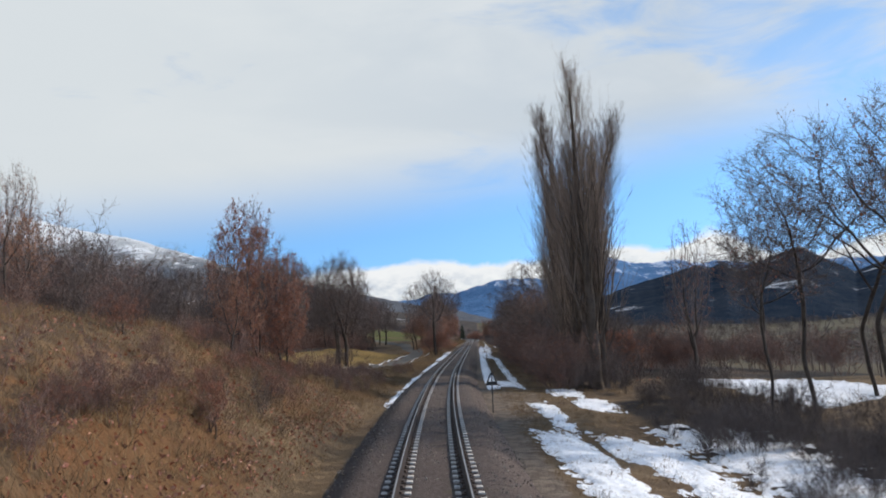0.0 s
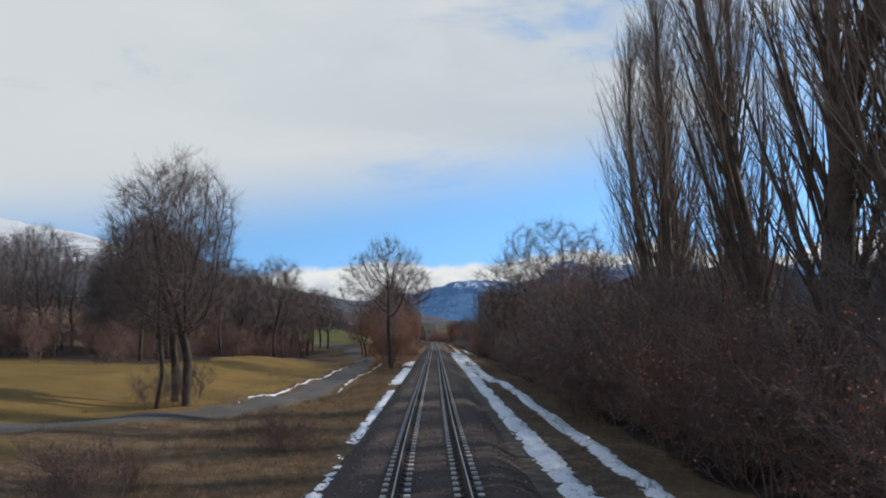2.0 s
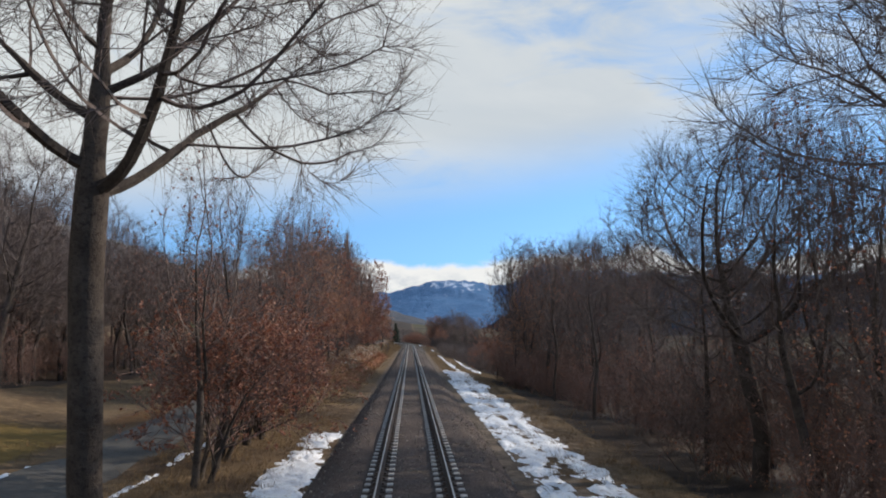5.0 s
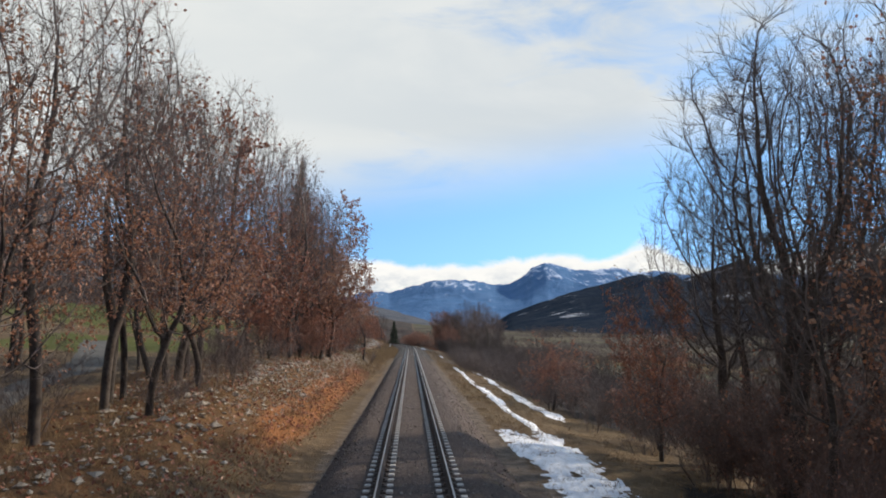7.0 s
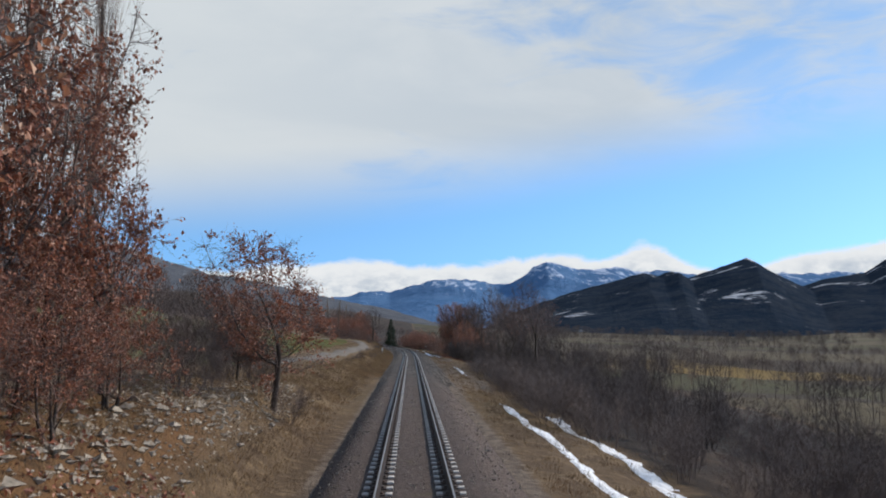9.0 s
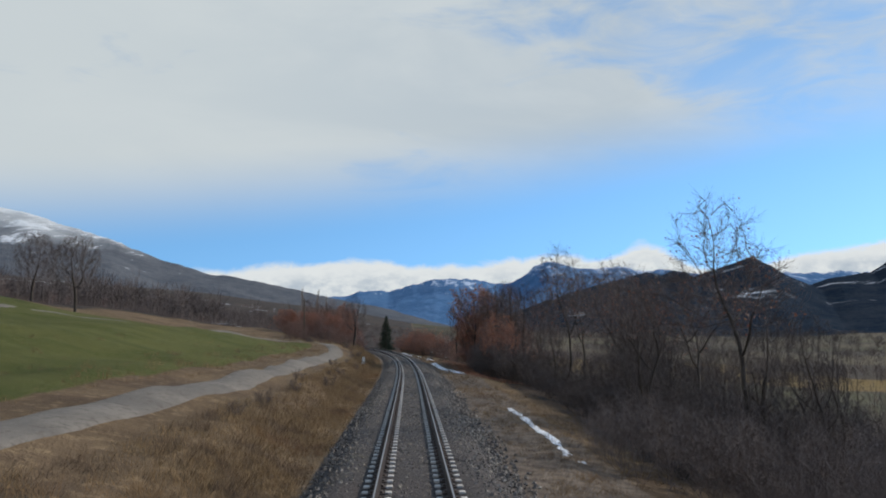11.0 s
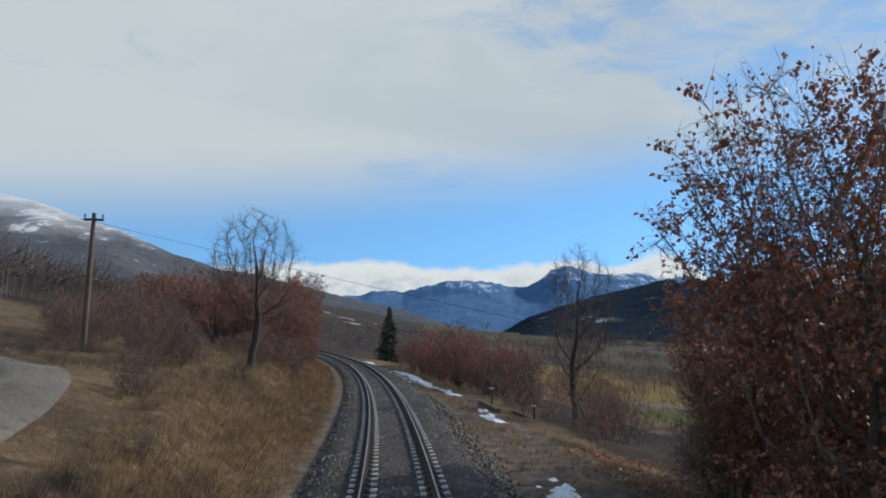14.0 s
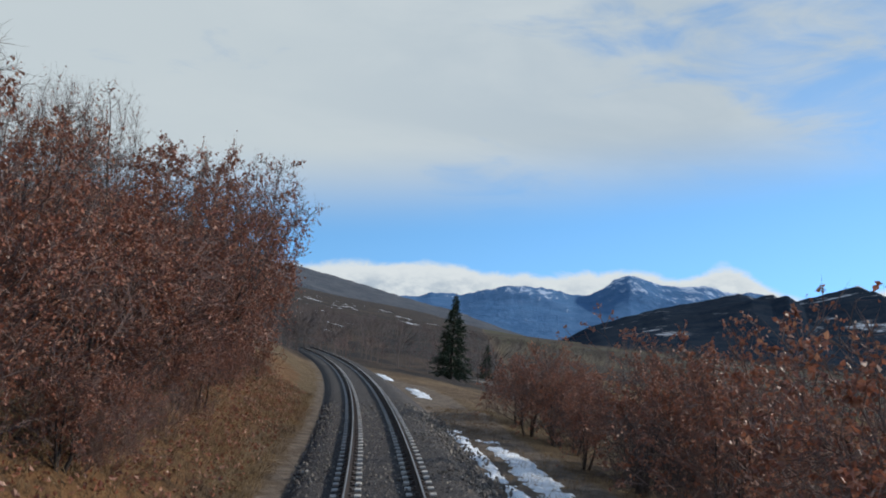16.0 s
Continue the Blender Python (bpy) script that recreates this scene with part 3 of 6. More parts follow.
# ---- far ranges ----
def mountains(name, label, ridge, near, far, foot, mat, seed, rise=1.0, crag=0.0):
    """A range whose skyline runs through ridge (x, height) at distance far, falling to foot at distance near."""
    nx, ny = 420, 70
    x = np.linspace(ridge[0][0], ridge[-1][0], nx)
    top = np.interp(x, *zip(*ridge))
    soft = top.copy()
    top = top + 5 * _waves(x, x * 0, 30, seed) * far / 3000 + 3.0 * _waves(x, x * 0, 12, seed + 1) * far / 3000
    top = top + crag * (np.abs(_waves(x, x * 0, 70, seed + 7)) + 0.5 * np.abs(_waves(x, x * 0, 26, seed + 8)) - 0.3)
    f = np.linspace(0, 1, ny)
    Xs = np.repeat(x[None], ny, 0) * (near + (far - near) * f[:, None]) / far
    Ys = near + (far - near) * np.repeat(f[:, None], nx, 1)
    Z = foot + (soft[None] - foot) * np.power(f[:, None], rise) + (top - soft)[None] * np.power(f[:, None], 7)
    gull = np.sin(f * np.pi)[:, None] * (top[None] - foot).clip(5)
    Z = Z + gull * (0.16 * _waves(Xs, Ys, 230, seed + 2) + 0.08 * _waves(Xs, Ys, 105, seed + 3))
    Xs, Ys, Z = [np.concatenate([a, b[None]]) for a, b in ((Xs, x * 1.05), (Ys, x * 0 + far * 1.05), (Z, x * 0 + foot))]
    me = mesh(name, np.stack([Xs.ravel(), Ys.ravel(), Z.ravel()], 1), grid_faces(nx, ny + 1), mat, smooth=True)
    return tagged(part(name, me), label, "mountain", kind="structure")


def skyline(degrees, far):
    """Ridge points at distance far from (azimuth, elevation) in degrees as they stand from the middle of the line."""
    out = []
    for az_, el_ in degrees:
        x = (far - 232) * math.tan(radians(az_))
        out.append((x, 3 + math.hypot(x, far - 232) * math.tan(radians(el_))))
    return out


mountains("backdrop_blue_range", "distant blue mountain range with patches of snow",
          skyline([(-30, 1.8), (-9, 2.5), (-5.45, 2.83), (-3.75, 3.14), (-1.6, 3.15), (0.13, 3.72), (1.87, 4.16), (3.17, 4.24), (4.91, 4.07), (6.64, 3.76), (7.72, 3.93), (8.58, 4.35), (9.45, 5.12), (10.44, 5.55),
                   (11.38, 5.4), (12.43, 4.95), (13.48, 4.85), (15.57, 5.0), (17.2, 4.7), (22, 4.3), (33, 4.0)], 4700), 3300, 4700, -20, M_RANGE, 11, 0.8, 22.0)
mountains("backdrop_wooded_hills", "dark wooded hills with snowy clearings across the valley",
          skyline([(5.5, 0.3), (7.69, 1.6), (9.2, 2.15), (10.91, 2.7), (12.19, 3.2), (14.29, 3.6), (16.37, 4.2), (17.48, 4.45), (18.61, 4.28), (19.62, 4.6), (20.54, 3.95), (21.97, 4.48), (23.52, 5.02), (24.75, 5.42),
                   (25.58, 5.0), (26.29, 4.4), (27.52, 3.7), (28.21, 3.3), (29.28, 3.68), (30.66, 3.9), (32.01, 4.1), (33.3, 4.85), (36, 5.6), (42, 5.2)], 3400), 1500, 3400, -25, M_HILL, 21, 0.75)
mountains("backdrop_left_mountain", "long mountain slope dusted with snow, mist painted over its top",
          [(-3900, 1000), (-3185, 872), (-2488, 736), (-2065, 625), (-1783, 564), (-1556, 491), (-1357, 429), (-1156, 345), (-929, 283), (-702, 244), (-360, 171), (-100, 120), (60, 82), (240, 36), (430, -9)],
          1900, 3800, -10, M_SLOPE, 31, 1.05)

# ---- track: ballast, rails, twin-block sleepers ----
TS = np.arange(-40.0, 520.0, 1.0)


def ribbon(ss, section):
    """Points of a cross-section (lat, z rows) carried along the canted line: arrays of world points, one row for each s."""
    sec = np.asarray(section, float)
    h, c = line_head(ss)[:, None], line_cant(ss)[:, None]
    lat = sec[None, :, 0] * np.cos(c) + sec[None, :, 1] * np.sin(c)
    z = sec[None, :, 1] * np.cos(c) - sec[None, :, 0] * np.sin(c)
    x = np.interp(ss, LINE_S, LINE_X)[:, None] + lat * np.cos(h)
    y = np.interp(ss, LINE_S, LINE_Y)[:, None] + lat * np.sin(h)
    return np.stack([x, y, z + 0 * x], -1)


def swept(ss, section, closed=True):
    P = ribbon(ss, section)
    n, m = P.shape[:2]
    i, j = np.meshgrid(np.arange(m if closed else m - 1), np.arange(n - 1))
    a, b = (j * m + i).ravel(), (j * m + (i + 1) % m).ravel()
    return P.reshape(-1, 3), np.stack([a, b, b + m, a + m], 1)


def track_pose(s, lat=0.0, z=0.0):
    h, c = float(line_head(s)), float(line_cant(s))
    x, y = spot(s, 0.0)
    return Matrix.Translation((float(x), float(y), 0)) @ Matrix.Rotation(h, 4, "Z") @ Matrix.Rotation(c, 4, "Y") @ Matrix.Translation((lat, 0, z))


bed_lat = np.concatenate([[-3.6, -3.0, -2.7, -2.45, -2.2, -1.9], np.arange(-1.7, 1.71, 0.2), [1.9, 2.2, 2.45, 2.7, 3.0, 3.6]])
bed_z = np.interp(np.abs(bed_lat), [0, 0.35, 1.0, 1.55, 1.8, 2.8, 3.6], [-0.205, -0.202, -0.198, -0.200, -0.25, -0.88, -1.2])
bs = np.arange(-40.0, 520.0, 0.4)
bp = ribbon(bs, np.stack([bed_lat, bed_z], 1))
bp[..., 2] += 0.022 * _waves(bp[..., 0], bp[..., 1], 0.22, 41) + 0.02 * _waves(bp[..., 0], bp[..., 1], 0.9, 42)
ballast = part("ballast", mesh("ballast", bp.reshape(-1, 3), grid_faces(len(bed_lat), len(bs)), M_BALLAST, smooth=True,
                               marks={"oily": np.tile(np.clip(1.35 - np.abs(np.abs(bed_lat) - 0.75) / 0.34, 0, 1), len(bs))}))
tagged(ballast, "grey crushed-stone ballast bed under the railway", "ballast", kind="structure")

track = thing("railway_track", "single straight railway track with polished rails on twin-block concrete sleepers", "railway track", kind="structure")
HEAD = [(-0.036, -0.014), (-0.033, -0.004), (-0.016, 0.0), (0.016, 0.0), (0.033, -0.004), (0.036, -0.014), (0.035, -0.036), (0.009, -0.048), (0.009, -0.135), (0.070, -0.150), (0.070, -0.165),
        (-0.070, -0.165), (-0.070, -0.150), (-0.009, -0.135), (-0.009, -0.048), (-0.035, -0.036)]
for side in (-0.7535, 0.7535):
    v, f = swept(TS, [(a + side, b) for a, b in HEAD])
    shiny = np.tile([0, 0, 1] + [0] * 13, len(TS) - 1)
    part("rail", mesh("rail", v, f, [M_RAIL_SIDE, M_RAIL_TOP], shiny), track)

pieces = []
for side in (-1, 1):
    pieces += [block(side * 0.75 + a, side * 0.75 + b, -0.095, 0.095, -0.36, -0.160, 0.012) for a, b in ((-0.30, -0.175), (0.175, 0.31))]
sleeper_v, sleeper_f = joined(*pieces)
clip_v, clip_f = joined(*[block(s * 0.75 - 0.165, s * 0.75 + 0.165, -0.11, 0.11, -0.34, -0.172, 0.01) for s in (-1, 1)], *[block(s * 0.7535 + e - 0.03, s * 0.7535 + e + 0.03, -0.06, 0.06, -0.170, -0.135, 0.012) for s in (-1, 1) for e in (-0.095, 0.095)])
sv, sf = joined((sleeper_v, sleeper_f), (clip_v, clip_f))
sleeper_mesh = mesh("sleeper", sv, sf, [M_CONCRETE, M_STEEL], [0] * len(sleeper_f) + [1] * len(clip_f))
at_sleepers = np.arange(-30.0, 515.0, 0.6)
rest = []
for n, s in enumerate(at_sleepers):
    m = track_pose(float(s))
    if 8 <= s < 188:
        part("sleeper", sleeper_mesh, track, at=m)
    else:
        rest.append((sv @ np.array(m.to_3x3()).T + np.array(m.translation), sf))
v, f = joined(*rest)
tagged(part("sleepers", mesh("sleepers", v, f, [M_CONCRETE, M_STEEL], np.tile([0] * len(sleeper_f) + [1] * len(clip_f), len(rest))), track), kind="stuff")

# loose stones of the ballast


def stones(n, s0, s1, lat_of, size, seed):
    r = np.random.RandomState(seed)
    s, lat = r.uniform(s0, s1, n), lat_of(r, n)
    z = np.interp(np.abs(lat), [0, 0.35, 1.0, 1.55, 1.8, 2.7, 3.6], [-0.207, -0.204, -0.200, -0.202, -0.252, -0.76, -0.8])
    c, h = line_cant(s), line_head(s)
    x, y = spot(s, lat * np.cos(c) + z * np.sin(c))
    p = np.stack([x, y, z * np.cos(c) - lat * np.sin(c)], 1)
    base = np.array([(1, 0, 0), (-1, 0, 0), (0, 1, 0), (0, -1, 0), (0, 0, 1), (0, 0, -1)], float)
    f = np.array([(0, 2, 4), (2, 1, 4), (1, 3, 4), (3, 0, 4), (2, 0, 5), (1, 2, 5), (3, 1, 5), (0, 3, 5)])
    k = r.uniform(0.6, 1.4, (n, 6, 1)) * base[None] + r.normal(0, 0.18, (n, 6, 3))
    a = r.uniform(0, 6.28, n)
    rot = np.stack([np.stack([np.cos(a), -np.sin(a), 0 * a], 1), np.stack([np.sin(a), np.cos(a), 0 * a], 1), np.stack([0 * a, 0 * a, 1 + 0 * a], 1)], 1)
    v = np.einsum("nij,nkj->nki", rot, k) * (size * r.uniform(0.6, 1.5, n))[:, None, None] + p[:, None]
    return v.reshape(-1, 3), (f[None] + (np.arange(n) * 6)[:, None, None]).reshape(-1, 3)


def gravel_lat(r, n):
    lat = r.choice([-1, 1], n) * r.triangular(0.95, 1.5, 3.1, n)
    mid = r.uniform(-0.6, 0.6, n)
    return np.where(r.uniform(size=n) < 0.3, mid, lat)


v, f = joined(stones(17000, -2, 290, gravel_lat, 0.024, 1), stones(23000, 285, 440, gravel_lat, 0.032, 2), stones(9000, 280, 440, lambda r, n: r.choice([-1, 1], n) * r.triangular(1.7, 2.5, 3.3, n), 0.05, 3))
tagged(part("ballast_stones", mesh("ballast_stones", v, f, M_STONE)), "loose grey ballast stones beside the rails", "stones", kind="stuff")


# ---- roads ----
def lane(name, rows, width, lift, label, mat=M_ROAD):
    pts = [np.array(spot(s, lat)) for s, lat in rows]
    d = np.concatenate([[0], np.cumsum([np.linalg.norm(b - a) for a, b in zip(pts, pts[1:])])])
    k = np.arange(0, d[-1], 0.8)
    x, y = np.interp(k, d, [p[0] for p in pts]), np.interp(k, d, [p[1] for p in pts])
    for _ in range(14):
        x[1:-1], y[1:-1] = (x[:-2] + 2 * x[1:-1] + x[2:]) / 4, (y[:-2] + 2 * y[1:-1] + y[2:]) / 4
    tx, ty = np.gradient(x), np.gradient(y)
    n = np.hypot(tx, ty)
    across = np.linspace(-1, 1, 9)
    edge = 1 + 0.12 * _waves(k, k * 0, 2.0, 77)
    X = x[:, None] + (ty / n)[:, None] * across * width / 2 * edge[:, None]
    Y = y[:, None] - (tx / n)[:, None] * across * width / 2 * edge[:, None]
    Z = land(X, Y) + lift - (lift + 0.06) * np.abs(across) ** 8 - 0.02 * np.exp(-((np.abs(across) - 0.5) / 0.16) ** 2)
    return tagged(part(name, mesh(name, np.stack([X.ravel(), Y.ravel(), Z.ravel()], 1), grid_faces(9, len(k)), mat, smooth=True)), label, "road", kind="structure")


lane("road_field", LEFT_ROAD, 3.3, 0.06, "worn dark asphalt farm road beside a brown meadow", M_ASPHALT)
lane("road_valley", [(520, 28), (497, 38), (478, 50), (465, 58), (456, 66), (449, 84), (446, 110)], 5.0, 0.06, "pale farm road through the valley fields")
lane("road_bank", BANK_ROAD, 1.95, 0.06, "pale gravel farm road on the bank by a green field")


# ---- snow ----
def snow_patch(s0, s1, l0, l1, cover, seed, cell=0.12, group="snow left beside the track", wind=0.0):
    """Ragged old snow over the ground between s0..s1 and l0..l1; cover from 0 to 1."""
    ss, ll = np.arange(s0, s1, cell * 1.6), np.arange(l0, l1, cell * 0.8)
    S, L = np.meshgrid(ss, ll, indexing="ij")
    x, y = spot(S, L)
    e = np.minimum(np.minimum((S - s0) / (s1 - s0), (s1 - S) / (s1 - s0)) * 6, np.minimum((L - l0), (l1 - L)) / (l1 - l0) * 3)
    m = np.clip(e, 0, 1) * 0.9 - 0.45 + 0.5 * _waves(x, y, 1.3, seed) + 0.5 * _waves(x, y, 0.42, seed + 1) + 0.6 * _waves(x, y, 0.15, seed + 2) + (cover - 0.5) * 1.2
    m = m + np.random.RandomState(seed).normal(0, 0.2, m.shape) - (0.75 * np.exp(-((L - (l0 + l1) / 2) / (0.13 * (l1 - l0))) ** 2) if l1 - l0 > 1.8 and s0 > 60 else 0)
    z = land(x, y) + np.clip(m, -0.2, 0.5) * 0.16 + 0.015
    on = m > 0
    keep = on[:-1, :-1] | on[1:, :-1] | on[:-1, 1:] | on[1:, 1:]
    nl = len(ll)
    i, j = np.nonzero(keep)
    a = i * nl + j
    f = np.stack([a, a + 1, a + 1 + nl, a + nl], 1)
    used = np.unique(f)
    back = np.full(S.size, -1)
    back[used] = np.arange(len(used))
    v = np.stack([x.ravel(), y.ravel(), z.ravel()], 1)[used]
    me = mesh("snow_patch", v, back[f][:, ::-1], M_SNOW, smooth=True)
    return tagged(part("snow_patch", me), "ragged patch of old white snow on the grass", "snow", group, "stuff")


for row in [(14, 31, 3.5, 5.6, .6), (10, 31, 5.8, 9.2, .58), (12, 34, 8.8, 14.0, .56), (30, 42, 4.6, 6.0, .45), (38, 44, 7.2, 9.6, .5), (36, 58, 17.5, 27, .62), (44, 52, 6.6, 9.0, .42),
            (50, 112, 2.95, 3.85, .58), (50, 112, 4.85, 5.65, .58), (52, 58, 3.6, 5.4, .6), (106, 146, 2.95, 5.0, .60), (142, 186, 3.0, 5.5, .66), (180, 206, 3.3, 5.9, .66), (204, 240, 4.9, 5.5, .46), (218, 236, 5.1, 5.8, .50),
            (240, 272, 5.1, 5.8, .48), (216, 240, 7.4, 8.8, .5), (246, 272, 7.8, 9.0, .46), (38, 76, -3.2, -2.4, .30), (76, 104, -3.2, -2.5, .36), (108, 135, -3.5, -2.3, .66), (140, 154, -4.0, -2.5, .5),
            (98, 156, -7.3, -6.95, .24), (92, 150, -11.3, -10.95, .26), (300, 320, 5.0, 5.6, .22), (350, 358, 4.4, 6.2, .42), (354, 374, 3.6, 4.6, .42), (388, 394, 4.8, 5.8, .45), (402, 408, 4.7, 5.7, .45), (409, 434, 3.9, 5.2, .46), (412, 436, 3.0, 3.7, .34),
            (464, 472, 2.9, 3.9, .5), (450, 458, 3.4, 4.6, .45)]:
    snow_patch(*row, seed=int(row[0] * 7 + abs(row[2]) * 13))


# ---- trees and shrubs ----
def unit(v):
    return v / (np.linalg.norm(v) + 1e-9)


def grow(seed, height, radius, levels, up, wobble, stems=1, spread=0.0, taper=0.55, shape="even"):
    """A branching skeleton. levels: for each level (children, angle in degrees, length ratio, where along the parent they begin).
    Returns tube rows (p0, p1, r0, r1) and the last branches as rows (p0, p1)."""
    r = np.random.RandomState(seed)
    segs, ends, stem = [], [], []

    def branch(p, d, length, rad, lv):
        n = max(3, int(length / 0.9)) if lv == 0 else (1 if lv == len(levels) else (4 if lv == 1 and length > 2.2 else 2))
        pts, rads = [p], [rad]
        for k in range(n):
            d = unit(d + r.normal(0, wobble, 3) + np.array([0, 0, up[min(lv, len(up) - 1)]]))
            p = p + d * length / n
            pts.append(p)
            rads.append(rad * (1 - (1 - taper * 0.25) * (k + 1) / n) if lv else rad * (1 - 0.86 * ((k + 1) / n) ** 0.9))
        if lv == 0:
            stem.append((np.array(pts), np.array(rads)))
        for k in range(n if lv else 0):
            segs.append((pts[k], pts[k + 1], rads[k], rads[k + 1]))
        if lv == len(levels):
            ends.append((pts[0], pts[-1]))
            return
        if lv == len(levels) - 1:
            ends.append((pts[n // 2], pts[-1]))
        count, angle, ratio, start = levels[lv]
        count = max(1, int(round(count * r.uniform(0.8, 1.2))))
        turn = r.uniform(0, 6.28)
        for k in range(count):
            f = start + (1 - start) * (k + r.uniform(0.1, 0.9)) / count
            q = min(int(f * n), n - 1)
            w = f * n - q
            base, along = pts[q] * (1 - w) + pts[q + 1] * w, unit(pts[q + 1] - pts[q])
            turn += 2.4 + r.normal(0, 0.5)
            side = unit(np.cross(along, np.array([math.cos(turn), math.sin(turn), 0.13])))
            a = radians(angle * r.uniform(0.75, 1.25))
            long = length * ratio * r.uniform(0.75, 1.2)
            if lv == 0 and shape == "spire":
                long *= (1.4 - 1.2 * f) * min(1.0, 0.5 + 1.8 * f)
                a *= 1.15 - 0.45 * f
            elif lv == 0 and shape == "dome":
                long *= 0.6 + 0.9 * math.sin(math.pi * min(1.0, 0.25 + 0.7 * f))
            branch(base, unit(along * math.cos(a) + side * math.sin(a)), long, max(0.006, (rads[q] * (1 - w) + rads[q + 1] * w) * (0.62 if lv else (0.24 if shape == "spire" else 0.45))), lv + 1)

    for k in range(stems):
        a = r.uniform(0, 6.28)
        lean = spread * r.uniform(0.3, 1.0) if stems > 1 else spread * 0.2
        branch(np.array([math.cos(a), math.sin(a), 0]) * (0.25 * spread * 3 if stems > 1 else 0) + np.array([0, 0, -0.15]), unit(np.array([math.cos(a) * lean, math.sin(a) * lean, 1.0])),
               height * (1 if stems == 1 else r.uniform(0.7, 1.0)), radius, 0)
    return segs, ends, stem


def colonize(seed, height, radius, clear, blobs, count, step, up, wobble, lean=0.0, stems=1, spread=0.0):
    """A crown grown towards points scattered in the blobs (x, y, z, wide, high; all in shares of the height): limbs fork where the
    points pull them apart, and thicken towards the foot with what they carry. Returns tube rows, twig-bearing ends and stems."""
    r = np.random.RandomState(seed)
    share = np.array([b[3] * b[3] * b[4] for b in blobs])
    which = r.choice(len(blobs), count, p=share / share.sum())
    d = r.normal(size=(count, 3))
    d /= np.linalg.norm(d, axis=1, keepdims=True)
    d *= (r.uniform(0.02, 1.0, count) ** 0.42)[:, None]
    bl = np.array(blobs)[which]
    A = (bl[:, :3] + d * np.stack([bl[:, 3], bl[:, 3], bl[:, 4]], 1)) * height
    A += 0.035 * height * np.stack([_waves(A[:, 1], A[:, 2], 0.12 * height, seed), _waves(A[:, 0], A[:, 2], 0.12 * height, seed + 1), _waves(A[:, 0], A[:, 1], 0.12 * height, seed + 2)], 1)
    P, dad = [], []
    for k in range(stems):
        a = r.uniform(0, 6.28) if stems == 1 else 6.28 * (k + r.uniform(0.2, 0.8)) / stems
        w = np.array([math.cos(a), math.sin(a), 0.0])
        p, way = w * (0.05 * height * spread if stems > 1 else 0) + [0, 0, -0.15], unit(np.array([0, 0, 1.0]) + w * (lean if stems == 1 else spread * r.uniform(0.5, 1.0)))
        for n in range(max(3, int(clear * height * r.uniform(0.85, 1.15) / step))):
            P.append(p)
            dad.append(-1 if n == 0 else len(P) - 2)
            way = unit(way + r.normal(0, wobble * 0.5, 3) + [0, 0, 0.04])
            p = p + way * step
    near, who, stale, forks = np.full(count, 1e9), np.zeros(count, int), np.zeros(count, int), {}

    def seen(first):
        block_ = np.array(P[first:])
        dist = np.linalg.norm(A[:, None] - block_[None], axis=2)
        k = dist.argmin(1)
        best = dist[np.arange(len(A)), k]
        closer = best < near
        near[closer], who[closer] = best[closer], first + k[closer]

    seen(0)
    reach = 0.17 * height
    for turn in range(150):
        pulled = (near < reach) & (near > step * 1.6)
        if not pulled.any():
            if not (near > step * 1.6).any() or reach > height:
                break
            reach *= 1.3
            continue
        way = np.zeros((len(P), 3))
        v = A[pulled] - np.array(P)[who[pulled]]
        np.add.at(way, who[pulled], v / np.linalg.norm(v, axis=1, keepdims=True))
        first, before = len(P), who.copy()
        for n in np.unique(who[pulled]):
            if np.linalg.norm(way[n]) < 1e-4 or forks.get(n, 0) > 2:
                continue
            forks[n] = forks.get(n, 0) + 1
            on = unit(P[n] - P[dad[n]]) if dad[n] >= 0 else np.zeros(3)
            P.append(P[n] + step * unit(unit(way[n]) + (0.3 if forks[n] == 1 else 0.1) * on + r.normal(0, wobble, 3) + [0, 0, up]))
            dad.append(int(n))
        if len(P) > first:
            seen(first)
        stale[pulled & (who == before)] += 1
        near[stale > 2] = 0.0
        if len(P) > 9000:
            break
    P, dad = np.array(P), np.array(dad)
    kids = np.bincount(dad[dad >= 0], minlength=len(P))
    for _ in range(2):
        mid_ = P.copy()
        for n in np.nonzero((dad >= 0))[0]:
            if kids[dad[n]] == 1 and dad[dad[n]] >= 0:
                mid_[dad[n]] = 0.5 * P[dad[n]] + 0.25 * (P[n] + P[dad[dad[n]]])
        P = mid_
    tips = np.where(kids == 0, 1.0, 0.0)
    for n in range(len(P) - 1, -1, -1):
        if dad[n] >= 0:
            tips[dad[n]] += tips[n]
    tip = 0.007
    power = math.log(radius / tip) / math.log(max(3.0, tips.max()))
    rad = tip * tips ** power
    stem, on_stem = [], np.zeros(len(P), bool)
    for root in np.nonzero(dad < 0)[0]:
        line = [root]
        while True:
            c = np.nonzero(dad == line[-1])[0]
            if not len(c) or (len(line) > 4 and rad[c].max() < 0.36 * radius):
                break
            line.append(c[np.argmax(tips[c])])
        on_stem[line] = True
        flare = rad[line].copy()
        flare[:2] *= (1.25, 1.08)
        stem.append((P[line], flare))
    rows = [n for n in range(len(P)) if dad[n] >= 0 and not (on_stem[n] and on_stem[dad[n]])]
    segs = [(P[dad[n]], P[n], min(rad[dad[n]], rad[n] * 1.25), rad[n]) for n in rows]
    ends = [(P[dad[n]], P[n]) for n in rows if rad[n] < tip * 2.1]
    return segs, ends, stem


